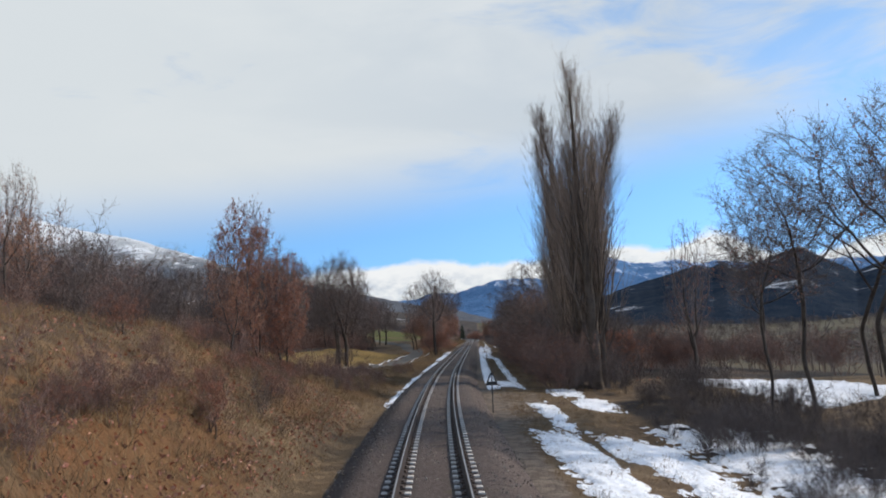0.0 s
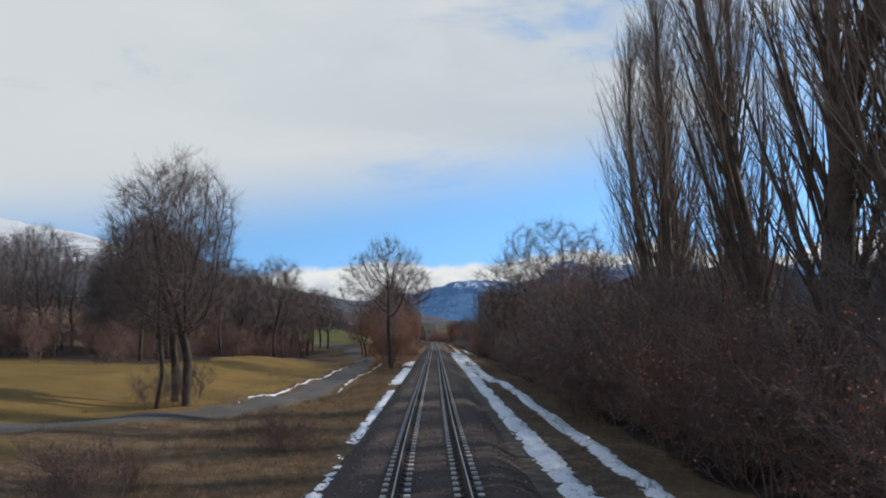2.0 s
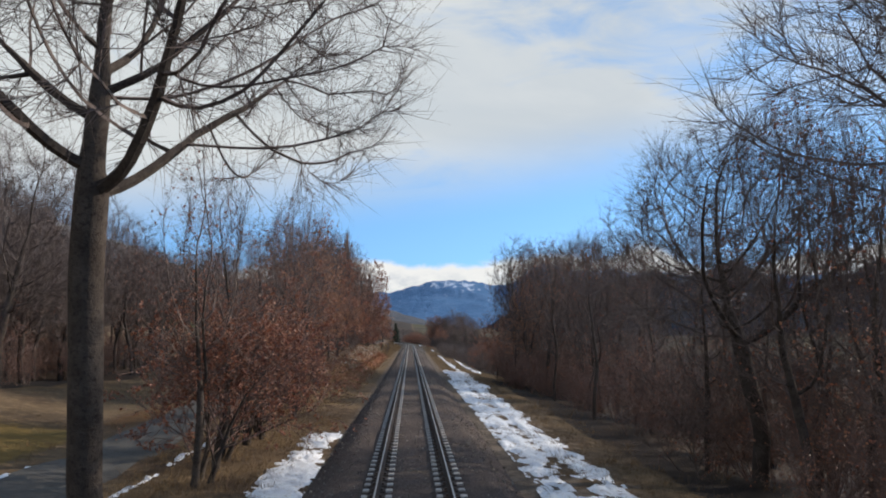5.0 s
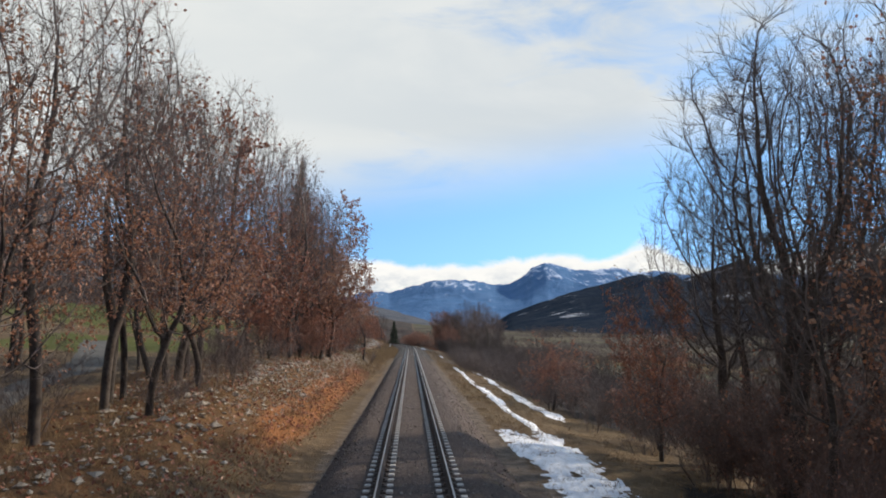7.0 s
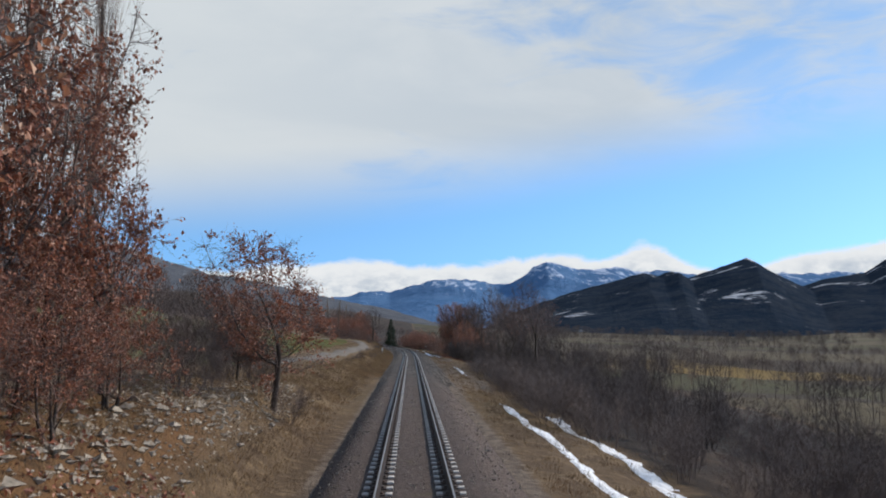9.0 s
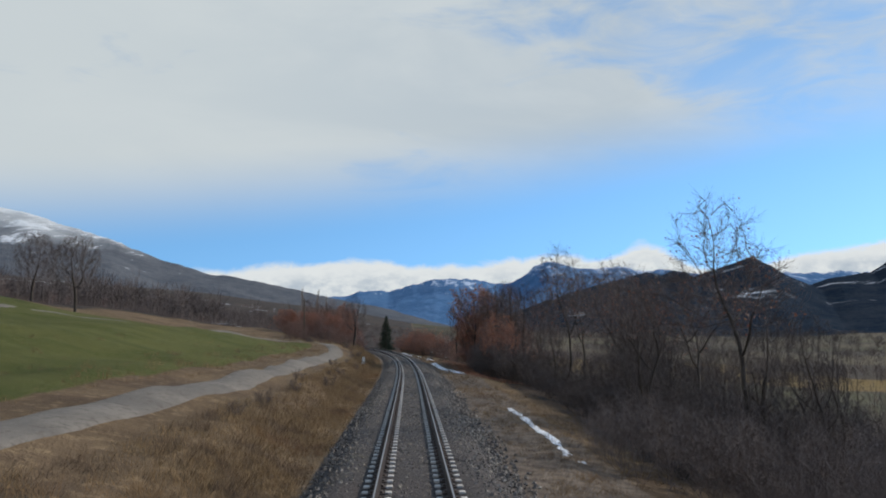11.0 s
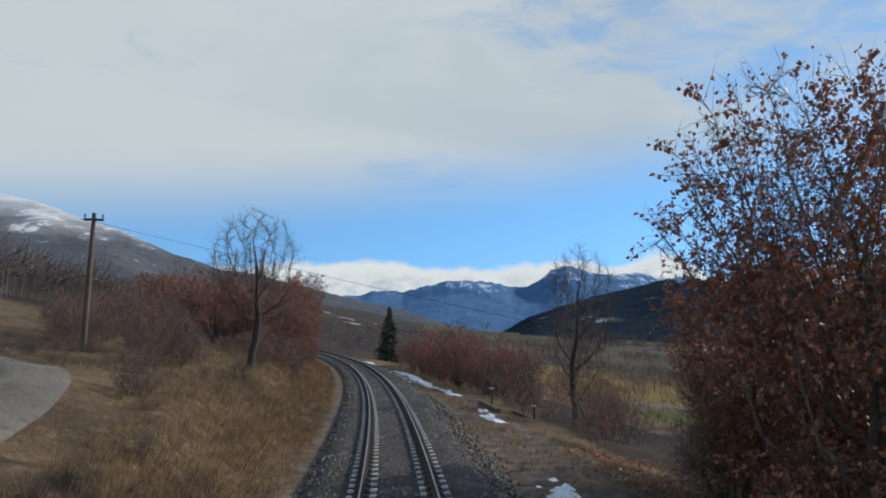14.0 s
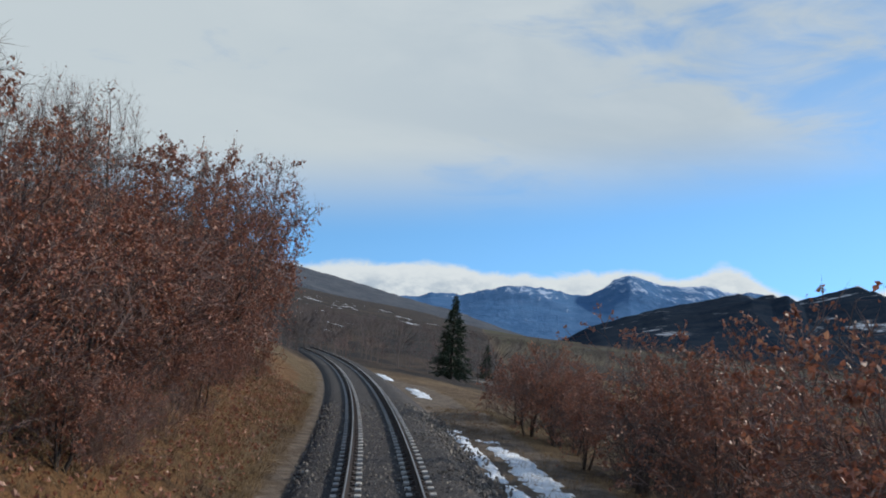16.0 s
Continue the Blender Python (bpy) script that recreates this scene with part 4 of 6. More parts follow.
def skin(pts, rads, sides):
    """One closed-in tube along a bent line, with a flared foot."""
    d = np.gradient(pts, axis=0)
    d /= np.linalg.norm(d, axis=1, keepdims=True)
    u = np.cross(d, [0.9, 0.43, 0.05])
    u /= np.linalg.norm(u, axis=1, keepdims=True)
    w = np.cross(d, u)
    a = np.arange(sides) * 2 * np.pi / sides
    r = np.array(rads, float)
    r[0] *= 1.35
    v = pts[:, None] + (u[:, None] * np.cos(a)[None, :, None] + w[:, None] * np.sin(a)[None, :, None]) * r[:, None, None]
    i, j = np.meshgrid(np.arange(sides), np.arange(len(pts) - 1))
    p, q = (j * sides + i).ravel(), (j * sides + (i + 1) % sides).ravel()
    return v.reshape(-1, 3), np.stack([p, q, q + sides, p + sides], 1)


def twigs_on(ends, per, length, thick, rise, seed, splay=0.7):
    """Fine twigs along the last branches, each with a shorter side twig."""
    r = np.random.RandomState(seed)
    a, b = np.array([e[0] for e in ends]), np.array([e[1] for e in ends])
    k = np.repeat(np.arange(len(ends)), per)
    f = r.uniform(0.05, 1.0, len(k))[:, None]
    p = a[k] * (1 - f) + b[k] * f
    d = (b - a)[k]
    d = d / (np.linalg.norm(d, axis=1, keepdims=True) + 1e-9) + r.normal(0, splay, (len(k), 3)) + [0, 0, rise]
    d /= np.linalg.norm(d, axis=1, keepdims=True)
    q = p + d * (length * r.uniform(0.4, 1.3, len(k)))[:, None]
    g2 = r.uniform(0.25, 0.8, len(k))[:, None]
    p2 = p * (1 - g2) + q * g2
    d2 = d + r.normal(0, 0.55, (len(k), 3)) + [0, 0, rise * 0.5]
    d2 /= np.linalg.norm(d2, axis=1, keepdims=True)
    q2 = p2 + d2 * (length * 0.6 * r.uniform(0.4, 1.2, len(k)))[:, None]
    return np.concatenate([p, p2]), np.concatenate([q, q2]), np.concatenate([np.full(len(k), thick), np.full(len(k), thick * 0.7)])


def tree_model(name, seed, height, radius, levels, up, wobble, twig, leaf=None, bark=M_BARK, twigmat=M_TWIG, stems=1, spread=0.0, shape="even", low=0.0, leafmat=M_LEAF, made=None):
    """The meshes of one kind of tree: trunk with limbs, fine twigs, and withered leaves where it keeps them."""
    segs, ends, stem = made or grow(seed, height, radius, levels, up, wobble, stems, spread, shape=shape)
    got = {}
    if stems == 1:
        got["trunk"] = mesh(name + "_trunk", *skin(*stem[0], 9), bark, smooth=True)
    p0, p1, r0, r1 = [np.array(c) for c in zip(*segs)]
    thick = r0 > min(0.03, radius * 0.35)
    mid = ~thick & (r0 > (0.0085 if made else 0.016))
    thin = ~thick & ~mid
    woody = [tubes(p0[thick], p1[thick], r0[thick], r1[thick], 5)] if thick.any() else []
    if stems > 1:
        got["stems"] = mesh(name + "_stems", *joined(*[skin(*s_, 6) for s_ in stem]), bark if radius > 0.05 else twigmat, smooth=True)
    woody += [tubes(p0[mid], p1[mid], r0[mid], r1[mid].clip(0.006), 3)] if mid.any() else []
    per, length, fat, rise, splay = twig
    a, b, rr = twigs_on(ends, per, length, fat, rise, seed + 1, splay)
    sv_, sf_ = spikes(np.concatenate([p0[thin], a]), np.concatenate([p1[thin] + (p1[thin] - p0[thin]) * 0.15, b]), np.concatenate([r0[thin].clip(fat * 1.15), rr]))
    wv, wf = joined(*woody)
    limbs = len(woody[0][1]) if thick.any() else 0
    got["twigs"] = mesh(name + "_crown", np.concatenate([wv, sv_]), [wf, sf_ + len(wv)], [twigmat, bark], [1] * limbs + [0] * (len(wf) - limbs + len(sf_)))
    if leaf:
        count, size = leaf
        r = np.random.RandomState(seed + 2)
        k = r.randint(0, len(a), count * 3)
        f = r.uniform(0.2, 1.0, len(k))[:, None]
        p = a[k] * (1 - f) + b[k] * f
        clump = _waves(p[:, 0] * 2.2, p[:, 1] * 2.2 + p[:, 2] * 1.7, 1.0, seed)
        keep = np.argsort(-(clump + r.normal(0, 0.25, len(k)) - low * p[:, 2] / height))[:count]
        got["leaves"] = mesh(name + "_leaves", *leaves(p[keep], size, r), leafmat)
    high = np.sort(b[:, 2])
    got["tall"] = float(high[int(len(high) * 0.985)])
    return got


def place(model, name, label, category, group, s, lat, scale=1.0, turn=0.0, wide=1.0, sink=0.0):
    x, y, z = on_land(s, lat)
    ob = thing(name, label, category, group)
    ob.matrix_basis = Matrix.Translation((x, y, z - sink)) @ Matrix.Rotation(turn, 4, "Z")
    ob.scale = (scale * wide, scale * wide, scale)
    for key, as_name in (("trunk", "trunk"), ("stems", "woody_base"), ("twigs", "crown"), ("leaves", "foliage"), ("needles", "crown")):
        if key in model:
            tagged(part(as_name, model[key], ob), kind="" if key == "trunk" else "stuff")
    return ob


POPLAR = [tree_model("poplar", 100 + n, 19.0, 0.38, [(46, 20, 0.38, 0.10), (10, 17, 0.36, 0.12)], [0.0, 0.17, 0.12], 0.03, (5, 0.95, 0.007, 0.5, 0.28), bark=M_BARK_PALE, twigmat=M_TWIG_PALE, shape="spire") for n in range(4)]


def crowned(name, seed, height, radius, clear, blobs, count, step, up, wobble, twig, lean=0.0, **more):
    return tree_model(name, seed, height, radius, None, None, None, twig, made=colonize(seed, height, radius, clear, blobs, count, step, up, wobble, lean), **more)


def shifted(seed, blobs, by):
    """The same crown for another tree, each mass moved and swollen a little."""
    r = random.Random(seed)
    return [(x + r.uniform(-by, by), y + r.uniform(-by, by), z + r.uniform(-by, by) * 0.5, w * r.uniform(0.88, 1.12), h * r.uniform(0.9, 1.1)) for x, y, z, w, h in blobs]


ROUND = [crowned("round_tree", 200 + n, 10.0, 0.16, 0.22, shifted(n, [(0, 0, 0.64, 0.29, 0.33), (0.06, 0.04, 0.42, 0.27, 0.16)], 0.04), 1500, 0.24, 0.12, 0.08, (9, 0.82, 0.0048, 0.22, 0.65)) for n in range(3)]
BROAD = [crowned("broad_tree", 230 + n, 10.0, 0.18, 0.18, shifted(n + 5, [(0.10, 0.05, 0.70, 0.27, 0.26), (-0.18, -0.08, 0.60, 0.24, 0.22), (0.22, -0.12, 0.55, 0.22, 0.2), (-0.05, 0.2, 0.58, 0.22, 0.22), (-0.32, 0.08, 0.42, 0.14, 0.12)], 0.04),
                 1900, 0.24, 0.08, 0.09, (8, 0.78, 0.0045, 0.2, 0.65)) for n in range(3)]
SLIM = [crowned("slim_tree", 300 + n, 10.0, 0.10, 0.20, shifted(n + 10, [(0, 0, 0.66, 0.16, 0.33), (0.06, 0, 0.42, 0.14, 0.16)], 0.04), 900, 0.22, 0.16, 0.07, (3, 0.75, 0.005, 0.3, 0.6), 0.08, leaf=(420, 0.08)) for n in range(4)]
DARKTREE = [crowned("dark_tree", 340 + n, 10.0, 0.15, 0.16, shifted(n + 20, [(0, 0, 0.66, 0.17, 0.32), (0.03, 0.03, 0.42, 0.16, 0.18)], 0.03), 1100, 0.21, 0.16, 0.07, (4, 0.68, 0.005, 0.28, 0.6), 0.02, twigmat=M_TWIG_DARK) for n in range(3)]
OAK = [crowned("oak", 400 + n, 8.0, 0.11, 0.10, shifted(n + 30, [(0, 0, 0.62, 0.26, 0.35), (0.12, 0.06, 0.34, 0.25, 0.22), (-0.14, -0.05, 0.45, 0.22, 0.22), (0.05, -0.15, 0.7, 0.16, 0.22)], 0.06), 800, 0.22, 0.08, 0.11,
               (4, 0.6, 0.006, 0.12, 0.7), 0.1, leaf=(8200, 0.09), low=0.25) for n in range(4)]
OAK_THIN = [crowned("oak_thin", 450 + n, 10.0, 0.11, 0.14, shifted(n + 40, [(0, 0, 0.66, 0.21, 0.34), (0.1, 0.03, 0.40, 0.22, 0.2), (-0.1, -0.08, 0.53, 0.19, 0.22)], 0.06), 900, 0.24, 0.10, 0.09,
                    (3, 0.72, 0.006, 0.25, 0.65), 0.14, leaf=(3600, 0.088), low=1.3, leafmat=M_LEAF_TAN) for n in range(4)]
ACACIA = [crowned("acacia", 500 + n, 10.0, 0.075, 0.30, shifted(n + 50, [(0.12, 0, 0.80, 0.17, 0.18), (-0.15, 0.1, 0.70, 0.18, 0.17), (0.02, -0.16, 0.58, 0.16, 0.15), (0.2, 0.12, 0.58, 0.14, 0.12)], 0.06), 720, 0.22, 0.08, 0.13,
                  (5, 0.65, 0.005, 0.15, 0.7), 0.14, leaf=(420, 0.08)) for n in range(4)]
RED = [tree_model("red_oak", 600 + n, 4.2, 0.08, [(9, 48, 0.5, 0.08), (5, 40, 0.5, 0.2), (3, 34, 0.5, 0.2)], [0.02, 0.06, 0.04, 0.02], 0.12, (2, 0.4, 0.009, 0.1, 0.6),
                  leaf=(5600, 0.084), twigmat=M_TWIG_RED, stems=3, spread=0.35, shape="dome") for n in range(4)]
SHRUB = [tree_model("shrub", 700 + n, 3.4, 0.02, [(8, 32, 0.42, 0.12), (4, 36, 0.5, 0.2)], [0.03, 0.10, 0.05], 0.19, (6, 0.42, 0.0065, 0.08, 0.8), leaf=(700, 0.07),
                    twigmat=M_TWIG_RED, stems=8, spread=0.62) for n in range(5)]
GREYBUSH = [tree_model("grey_shrub", 750 + n, 3.0, 0.018, [(8, 30, 0.42, 0.12), (4, 34, 0.5, 0.2)], [0.03, 0.10, 0.05], 0.18, (6, 0.4, 0.006, 0.1, 0.75),
                       twigmat=M_TWIG, stems=8, spread=0.6) for n in range(4)]
DARKBUSH = [tree_model("dark_shrub", 780 + n, 3.3, 0.02, [(8, 30, 0.42, 0.10), (4, 34, 0.5, 0.2)], [0.03, 0.10, 0.05], 0.18, (5, 0.42, 0.007, 0.1, 0.75),
                       twigmat=M_TWIG_DARK, stems=9, spread=0.6) for n in range(4)]

pick = random.Random(11)


def plant(models, name, label, category, group, rows):
    """Rows of s, lat, height and, as an option, how wide the crown is."""
    for s, lat, h, *wide in rows:
        model = pick.choice(models)
        place(model, name, label, category, group, s, lat, h / model["tall"], pick.uniform(0, 6.28), wide[0] if wide else pick.uniform(0.9, 1.12), 0.05)


def scatter(count, s0, s1, l0, l1, h0, h1, seed):
    r = random.Random(seed)
    return [(s0 + (s1 - s0) * (n + r.random()) / count, r.uniform(l0, l1), r.uniform(h0, h1)) for n in range(count)]


L_POPLAR = "tall bare Lombardy poplar with upswept grey-brown branches"
L_ROUND = "large bare broad-crowned tree with fine twigs"
L_OAK = "oak with withered rust-brown leaves still on it"
L_SLIM = "slim bare tree with a few withered leaves"
L_RED = "young oak thicket with dense rusty leaves"
L_SHRUB = "tangled bare red-brown shrub beside the track"
L_GREY = "leafless grey-brown shrub on the bank"
L_ACACIA = "thin crooked leafless acacia on the bank"

# right of the line
plant(ACACIA, "acacia", L_ACACIA, "tree", "acacias by the snowy bank", [(34.4, 15.2, 10.6, 0.85), (35.4, 17.5, 12.6), (33.3, 20, 13.6), (37.5, 21.6, 12.4), (31.2, 22, 13), (39, 17, 11, 0.8)])
plant(POPLAR, "poplar", L_POPLAR, "tree", "poplars along the line", [(52.4, 10.5, 23.7, 1.08), (53.2, 11.2, 18.5, 0.9), (54.7, 9.7, 17.5, 0.9), (57, 9.4, 12, 1.0), (64, 12.2, 24, 1.2), (71, 11.6, 25, 1.3), (72.6, 12.8, 24, 1.2), (66.5, 11.6, 23, 1.2), (69, 12.9, 20), (76, 12.2, 25), (87, 11.6, 23, 1.2), (84.3, 13.9, 21), (93.7, 13.4, 23), (95.8, 15.9, 23)])
plant(SLIM, "slim_tree", L_SLIM, "tree", "slim trees behind the poplars", [(56.2, 18.5, 11.8), (62.5, 20.6, 10.3), (95, 10.2, 9.6), (105.1, 14.4, 11.8), (112.4, 15.5, 8.8), (116.6, 11.3, 8.2)])
plant(BROAD, "broad_tree", L_ROUND, "tree", "broad trees by the line", [(137, 13.6, 17, 1.2), (146, 9.9, 11.3, 1.1)])
plant(OAK_THIN, "thin_oak", L_OAK, "tree", "oaks in the hedge", [(103, 10.6, 10.2), (110, 11.4, 8.6)])
plant(SLIM, "slim_tree", L_SLIM, "tree", "wood on the valley side", scatter(22, 127, 196, 9.2, 17, 8.5, 12, 1))
plant(SLIM, "slim_tree", L_SLIM, "tree", "wood on the valley side", scatter(7, 144, 196, 8, 13, 8.5, 11.0, 2))
plant(SHRUB, "shrub", L_SHRUB, "shrub", "hedge beside the track", scatter(22, 57, 100, 7.4, 8.8, 3.4, 5.0, 3) + [(50, 7.6, 3.6), (52, 8.2, 4.2), (54.5, 7.8, 4.0), (56, 8.4, 4.6)] + scatter(17, 100, 142, 8.8, 10.2, 2.8, 4.4, 53) + scatter(14, 60, 146, 9.8, 13, 4.0, 5.4, 4))
plant(GREYBUSH, "grey_shrub", "dense grey-brown leafless shrub in the hedge", "shrub", "hedge beside the track", [(50.5, 10.5, 3), (52, 11.4, 3.4), (53.4, 9.2, 3), (55, 11.8, 3.2), (56.5, 10.6, 3.6), (49.5, 9, 2.4)] + scatter(22, 58, 150, 9.0, 11.5, 3.4, 5.2, 56) + scatter(18, 61, 86, 10, 17, 4.5, 6.5, 79) + scatter(20, 80, 114, 9.6, 14, 5.4, 7.2, 86))
plant(SLIM, "slim_tree", L_SLIM, "tree", "slim trees in the hedge", scatter(18, 98, 150, 9.6, 15, 7.5, 10.5, 57) + scatter(8, 112, 134, 9.6, 14.5, 9.0, 11, 104) + scatter(10, 74, 98, 11, 16, 7.5, 10, 94))
plant(SHRUB, "undergrowth_bush", "tangled bare red-brown undergrowth below the trees", "shrub", "undergrowth of the wood", scatter(22, 142, 200, 9.4, 12, 1.8, 3.2, 5) + scatter(18, 146, 198, 11, 15, 3, 5, 6))
plant(OAK, "oak", L_OAK, "tree", "young oaks by the line", [(202, 8.9, 6.6, 0.8), (207, 10.5, 5.0)])
plant(RED, "red_oak", L_RED, "tree", "young oaks by the line", [(54.6, 12.9, 4.0), (223.8, 8.9, 4.5), (233, 11.3, 4.1), (241.5, 14.4, 4.6)])
plant(OAK_THIN, "thin_oak", L_SLIM, "tree", "last trees of the wood", [(186, 9.8, 12, 0.9), (192.5, 13, 13)])
plant(SLIM, "slim_tree", L_SLIM, "tree", "last trees of the wood", [(188, 12.4, 13), (190.5, 10.6, 12.6, 0.9), (195, 11.4, 11.5, 0.9), (184, 13.5, 12), (181, 10.2, 11.5)])
plant(DARKTREE, "dark_tree", "tall dark leafless tree at the wood's end", "tree", "last trees of the wood", [(196, 10.4, 14, 1.1), (199, 12.5, 14.5), (197.5, 14.5, 14), (201, 10.8, 11.5), (191.5, 12.5, 13), (194, 9.8, 13), (203, 12.4, 11)])
plant(GREYBUSH, "grey_shrub", "dense grey-brown leafless shrub under the trees", "shrub", "undergrowth at the wood's end", scatter(14, 184, 203, 9, 13, 2.0, 3.8, 92))
plant(ROUND, "round_tree", L_ROUND, "tree", "last trees of the wood", [(189, 14.5, 13.5, 0.8), (180, 12.5, 12.5, 0.8), (172, 13, 12, 0.8)])
plant(SHRUB, "shrub", L_SHRUB, "shrub", "undergrowth at the wood's end", scatter(16, 182, 199, 8.6, 12.5, 2.4, 4.0, 54))
plant(GREYBUSH, "grey_shrub", L_GREY, "shrub", "low shrubs on the valley side", scatter(46, 204, 312, 8.6, 12, 1.8, 3.0, 7) + scatter(40, 198, 344, 12, 26, 2.4, 4.4, 8) + scatter(26, 262, 304, 6.8, 9, 1.8, 3.0, 52))
plant(ACACIA, "acacia", L_ACACIA, "tree", "acacias on the valley side", [(308.1, 13.4, 11.3), (312.3, 11.3, 8.2), (318.5, 16, 9.8), (325.8, 13.8, 10.6), (335.2, 17.5, 9.6), (338.5, 12.6, 12.4, 0.9), (343, 15.4, 11.6)])
plant(DARKBUSH, "dark_shrub", "dense dark leafless thicket below the track", "shrub", "thicket on the valley side", scatter(46, 206, 300, 12, 34, 2.4, 4.2, 67) + scatter(30, 298, 346, 10.2, 12.5, 1.6, 3.0, 9) + scatter(52, 296, 350, 11.5, 22, 2.4, 4.4, 55) + scatter(18, 350, 378, 8.2, 14, 2.4, 4.2, 58) + scatter(22, 345, 360, 8.6, 14, 2.4, 4.2, 111))
plant(DARKTREE, "dark_tree", "dark slender leafless tree in the thicket", "tree", "thicket on the valley side", scatter(20, 304, 340, 12, 24, 4.5, 7.0, 84) + scatter(16, 240, 304, 15, 34, 4.5, 7, 85) + scatter(8, 304, 330, 11, 16, 6.0, 8.0, 96))
plant(OAK, "oak", L_OAK, "tree", "rusty oaks by the curve", [(367, 8.8, 10.2, 0.8), (369.5, 9.6, 10), (373, 9.2, 7.0), (352.5, 9.4, 6.6, 0.8), (356.5, 10.4, 5.8, 0.9), (360.2, 9.2, 5.6, 0.85), (363.3, 10.2, 6.2), (370.6, 10.7, 8.6)])
plant(OAK_THIN, "thin_oak", L_OAK, "tree", "rusty oaks by the curve", [(365.4, 11.8, 9.7), (368.5, 14, 9.3), (374.8, 12.4, 10.8)])
plant(RED, "red_oak", L_RED, "tree", "rusty oaks by the curve", scatter(8, 358, 374, 8.4, 10.5, 2.2, 3.6, 59) + scatter(7, 356, 376, 10.5, 15, 3.0, 4.4, 60))
plant(SLIM, "slim_tree", L_SLIM, "tree", "trees by the curve", [(357, 13, 7.0, 0.9), (361, 15, 8), (354, 15.5, 7.0), (366.4, 17, 11.8), (399.7, 12.4, 7.7), (368, 12.6, 11.8, 1.1), (371.5, 13.6, 11.6, 1.1), (365, 12.2, 10.8)])
plant(DARKTREE, "dark_tree", "tall dark leafless tree among rusty oaks", "tree", "trees by the curve", [(360.6, 12.2, 10.6, 1.0), (361.8, 12.9, 11.1, 1.0), (363.8, 10.7, 10.2, 1.0), (365.0, 10.2, 9.9, 0.9)])
plant(DARKTREE, "dark_tree", "slender dark leafless tree beside the path", "tree", "trees by the curve", [(390.4, 9.5, 9.0, 1.05)])
plant(RED, "red_oak", L_RED, "tree", "rusty thicket below the curve", scatter(14, 407, 441, 6.8, 10.4, 2.6, 5.2, 10) + scatter(12, 418, 458, 10, 18, 3.0, 4.6, 11))
plant(OAK_THIN, "thin_oak", "small oak with withered leaves beside a dark bare tree", "tree", "trees by the curve", [(391.4, 10.2, 5.6, 1.0)])
plant(DARKBUSH, "dark_shrub", "dark leafless shrub among the rusty oaks", "shrub", "brush below the curve", scatter(12, 402, 440, 6.8, 10.5, 1.6, 3.2, 107))
plant(DARKBUSH, "dark_shrub", "low purple-brown brush in the dead grass", "shrub", "brush on the left bank", scatter(16, 374, 400, -14, -5.6, 0.5, 1.2, 108) + scatter(14, 300, 372, -6.6, -4.6, 0.35, 0.8, 109))
plant(SHRUB, "shrub", L_SHRUB, "shrub", "brush below the curve", scatter(26, 379, 448, 8, 15, 1.8, 3.4, 12))
plant(DARKBUSH, "dark_shrub", "low black leafless brush along the ditch", "shrub", "brush in the ditch", scatter(44, 22, 48, 10.8, 16.5, 1.1, 2.1, 41) + scatter(46, 12, 34, 9.0, 15, 0.6, 1.3, 101))
plant(SHRUB, "shrub", L_SHRUB, "shrub", "brush beyond the ditch", scatter(24, 64, 92, 15, 40, 3, 5, 42))
# left of the line
plant(SHRUB, "shrub", L_SHRUB, "shrub", "brush on the cutting", scatter(26, 6, 46, -11, -4.6, 0.6, 1.5, 43) + scatter(20, 46, 76, -9, -4.6, 0.7, 1.6, 80))
plant(GREYBUSH, "grey_shrub", L_GREY, "shrub", "scrub on the cutting", scatter(10, 27, 40, -21, -13, 3.0, 4.2, 112))
plant(RED, "red_oak", "low rusty oak scrub on the cutting", "shrub", "brush on the cutting", scatter(12, 9, 34, -8.5, -4.6, 0.5, 1.3, 102) + [(17.5, -5.0, 1.3), (24, -5.2, 1.2)])
plant(DARKBUSH, "dark_shrub", "low dark leafless brush on the cutting", "shrub", "brush on the cutting", scatter(14, 10, 46, -11, -4.8, 0.5, 1.1, 103) + [(24, -8.9, 1.5), (24.8, -9.5, 1.4), (21.5, -5.0, 1.3)])
plant(OAK_THIN, "thin_oak", L_OAK, "tree", "wood above the cutting", scatter(26, 40, 110, -75, -32, 5, 8, 44))
plant(OAK_THIN, "thin_oak", "small oak sapling with a few rusty leaves on the cutting", "tree", "oaks on the cutting", [(27, -7.3, 4.3, 0.8), (25.5, -14.0, 5.0, 0.6), (24.2, -13.6, 4.6, 0.7)])
plant(OAK, "oak", L_OAK, "tree", "oaks on the cutting", [(32.5, -7.6, 6.8, 0.55), (34, -8.8, 7.0, 0.55), (34.5, -7.0, 6.1, 0.55), (33.4, -6.6, 4.9, 0.6), (35.5, -9.6, 5.8, 0.6)])
plant(SLIM, "slim_tree", L_SLIM, "tree", "saplings on the cutting", [(34, -7.9, 6.5, 0.6), (36.2, -8.8, 5.8, 0.6)])
plant(SHRUB, "shrub", L_SHRUB, "shrub", "scrub on the cutting", scatter(30, 21, 69, -34, -14, 2.5, 5.0, 13) + [(12.5, -7.2, 1.6), (14.6, -6.2, 1.4), (10.4, -5.4, 1.1), (34.4, -5.8, 1.6), (39.6, -4.9, 1.4), (42.7, -5.8, 1.2)])
plant(ROUND, "round_tree", L_ROUND, "tree", "bare trees in the meadow", [(89.6, -13.0, 13.4, 1.0), (91.4, -14.2, 12.8, 0.95)])
plant(SLIM, "slim_tree", L_SLIM, "tree", "bare trees in the meadow", [(88.6, -14.2, 10.6)])
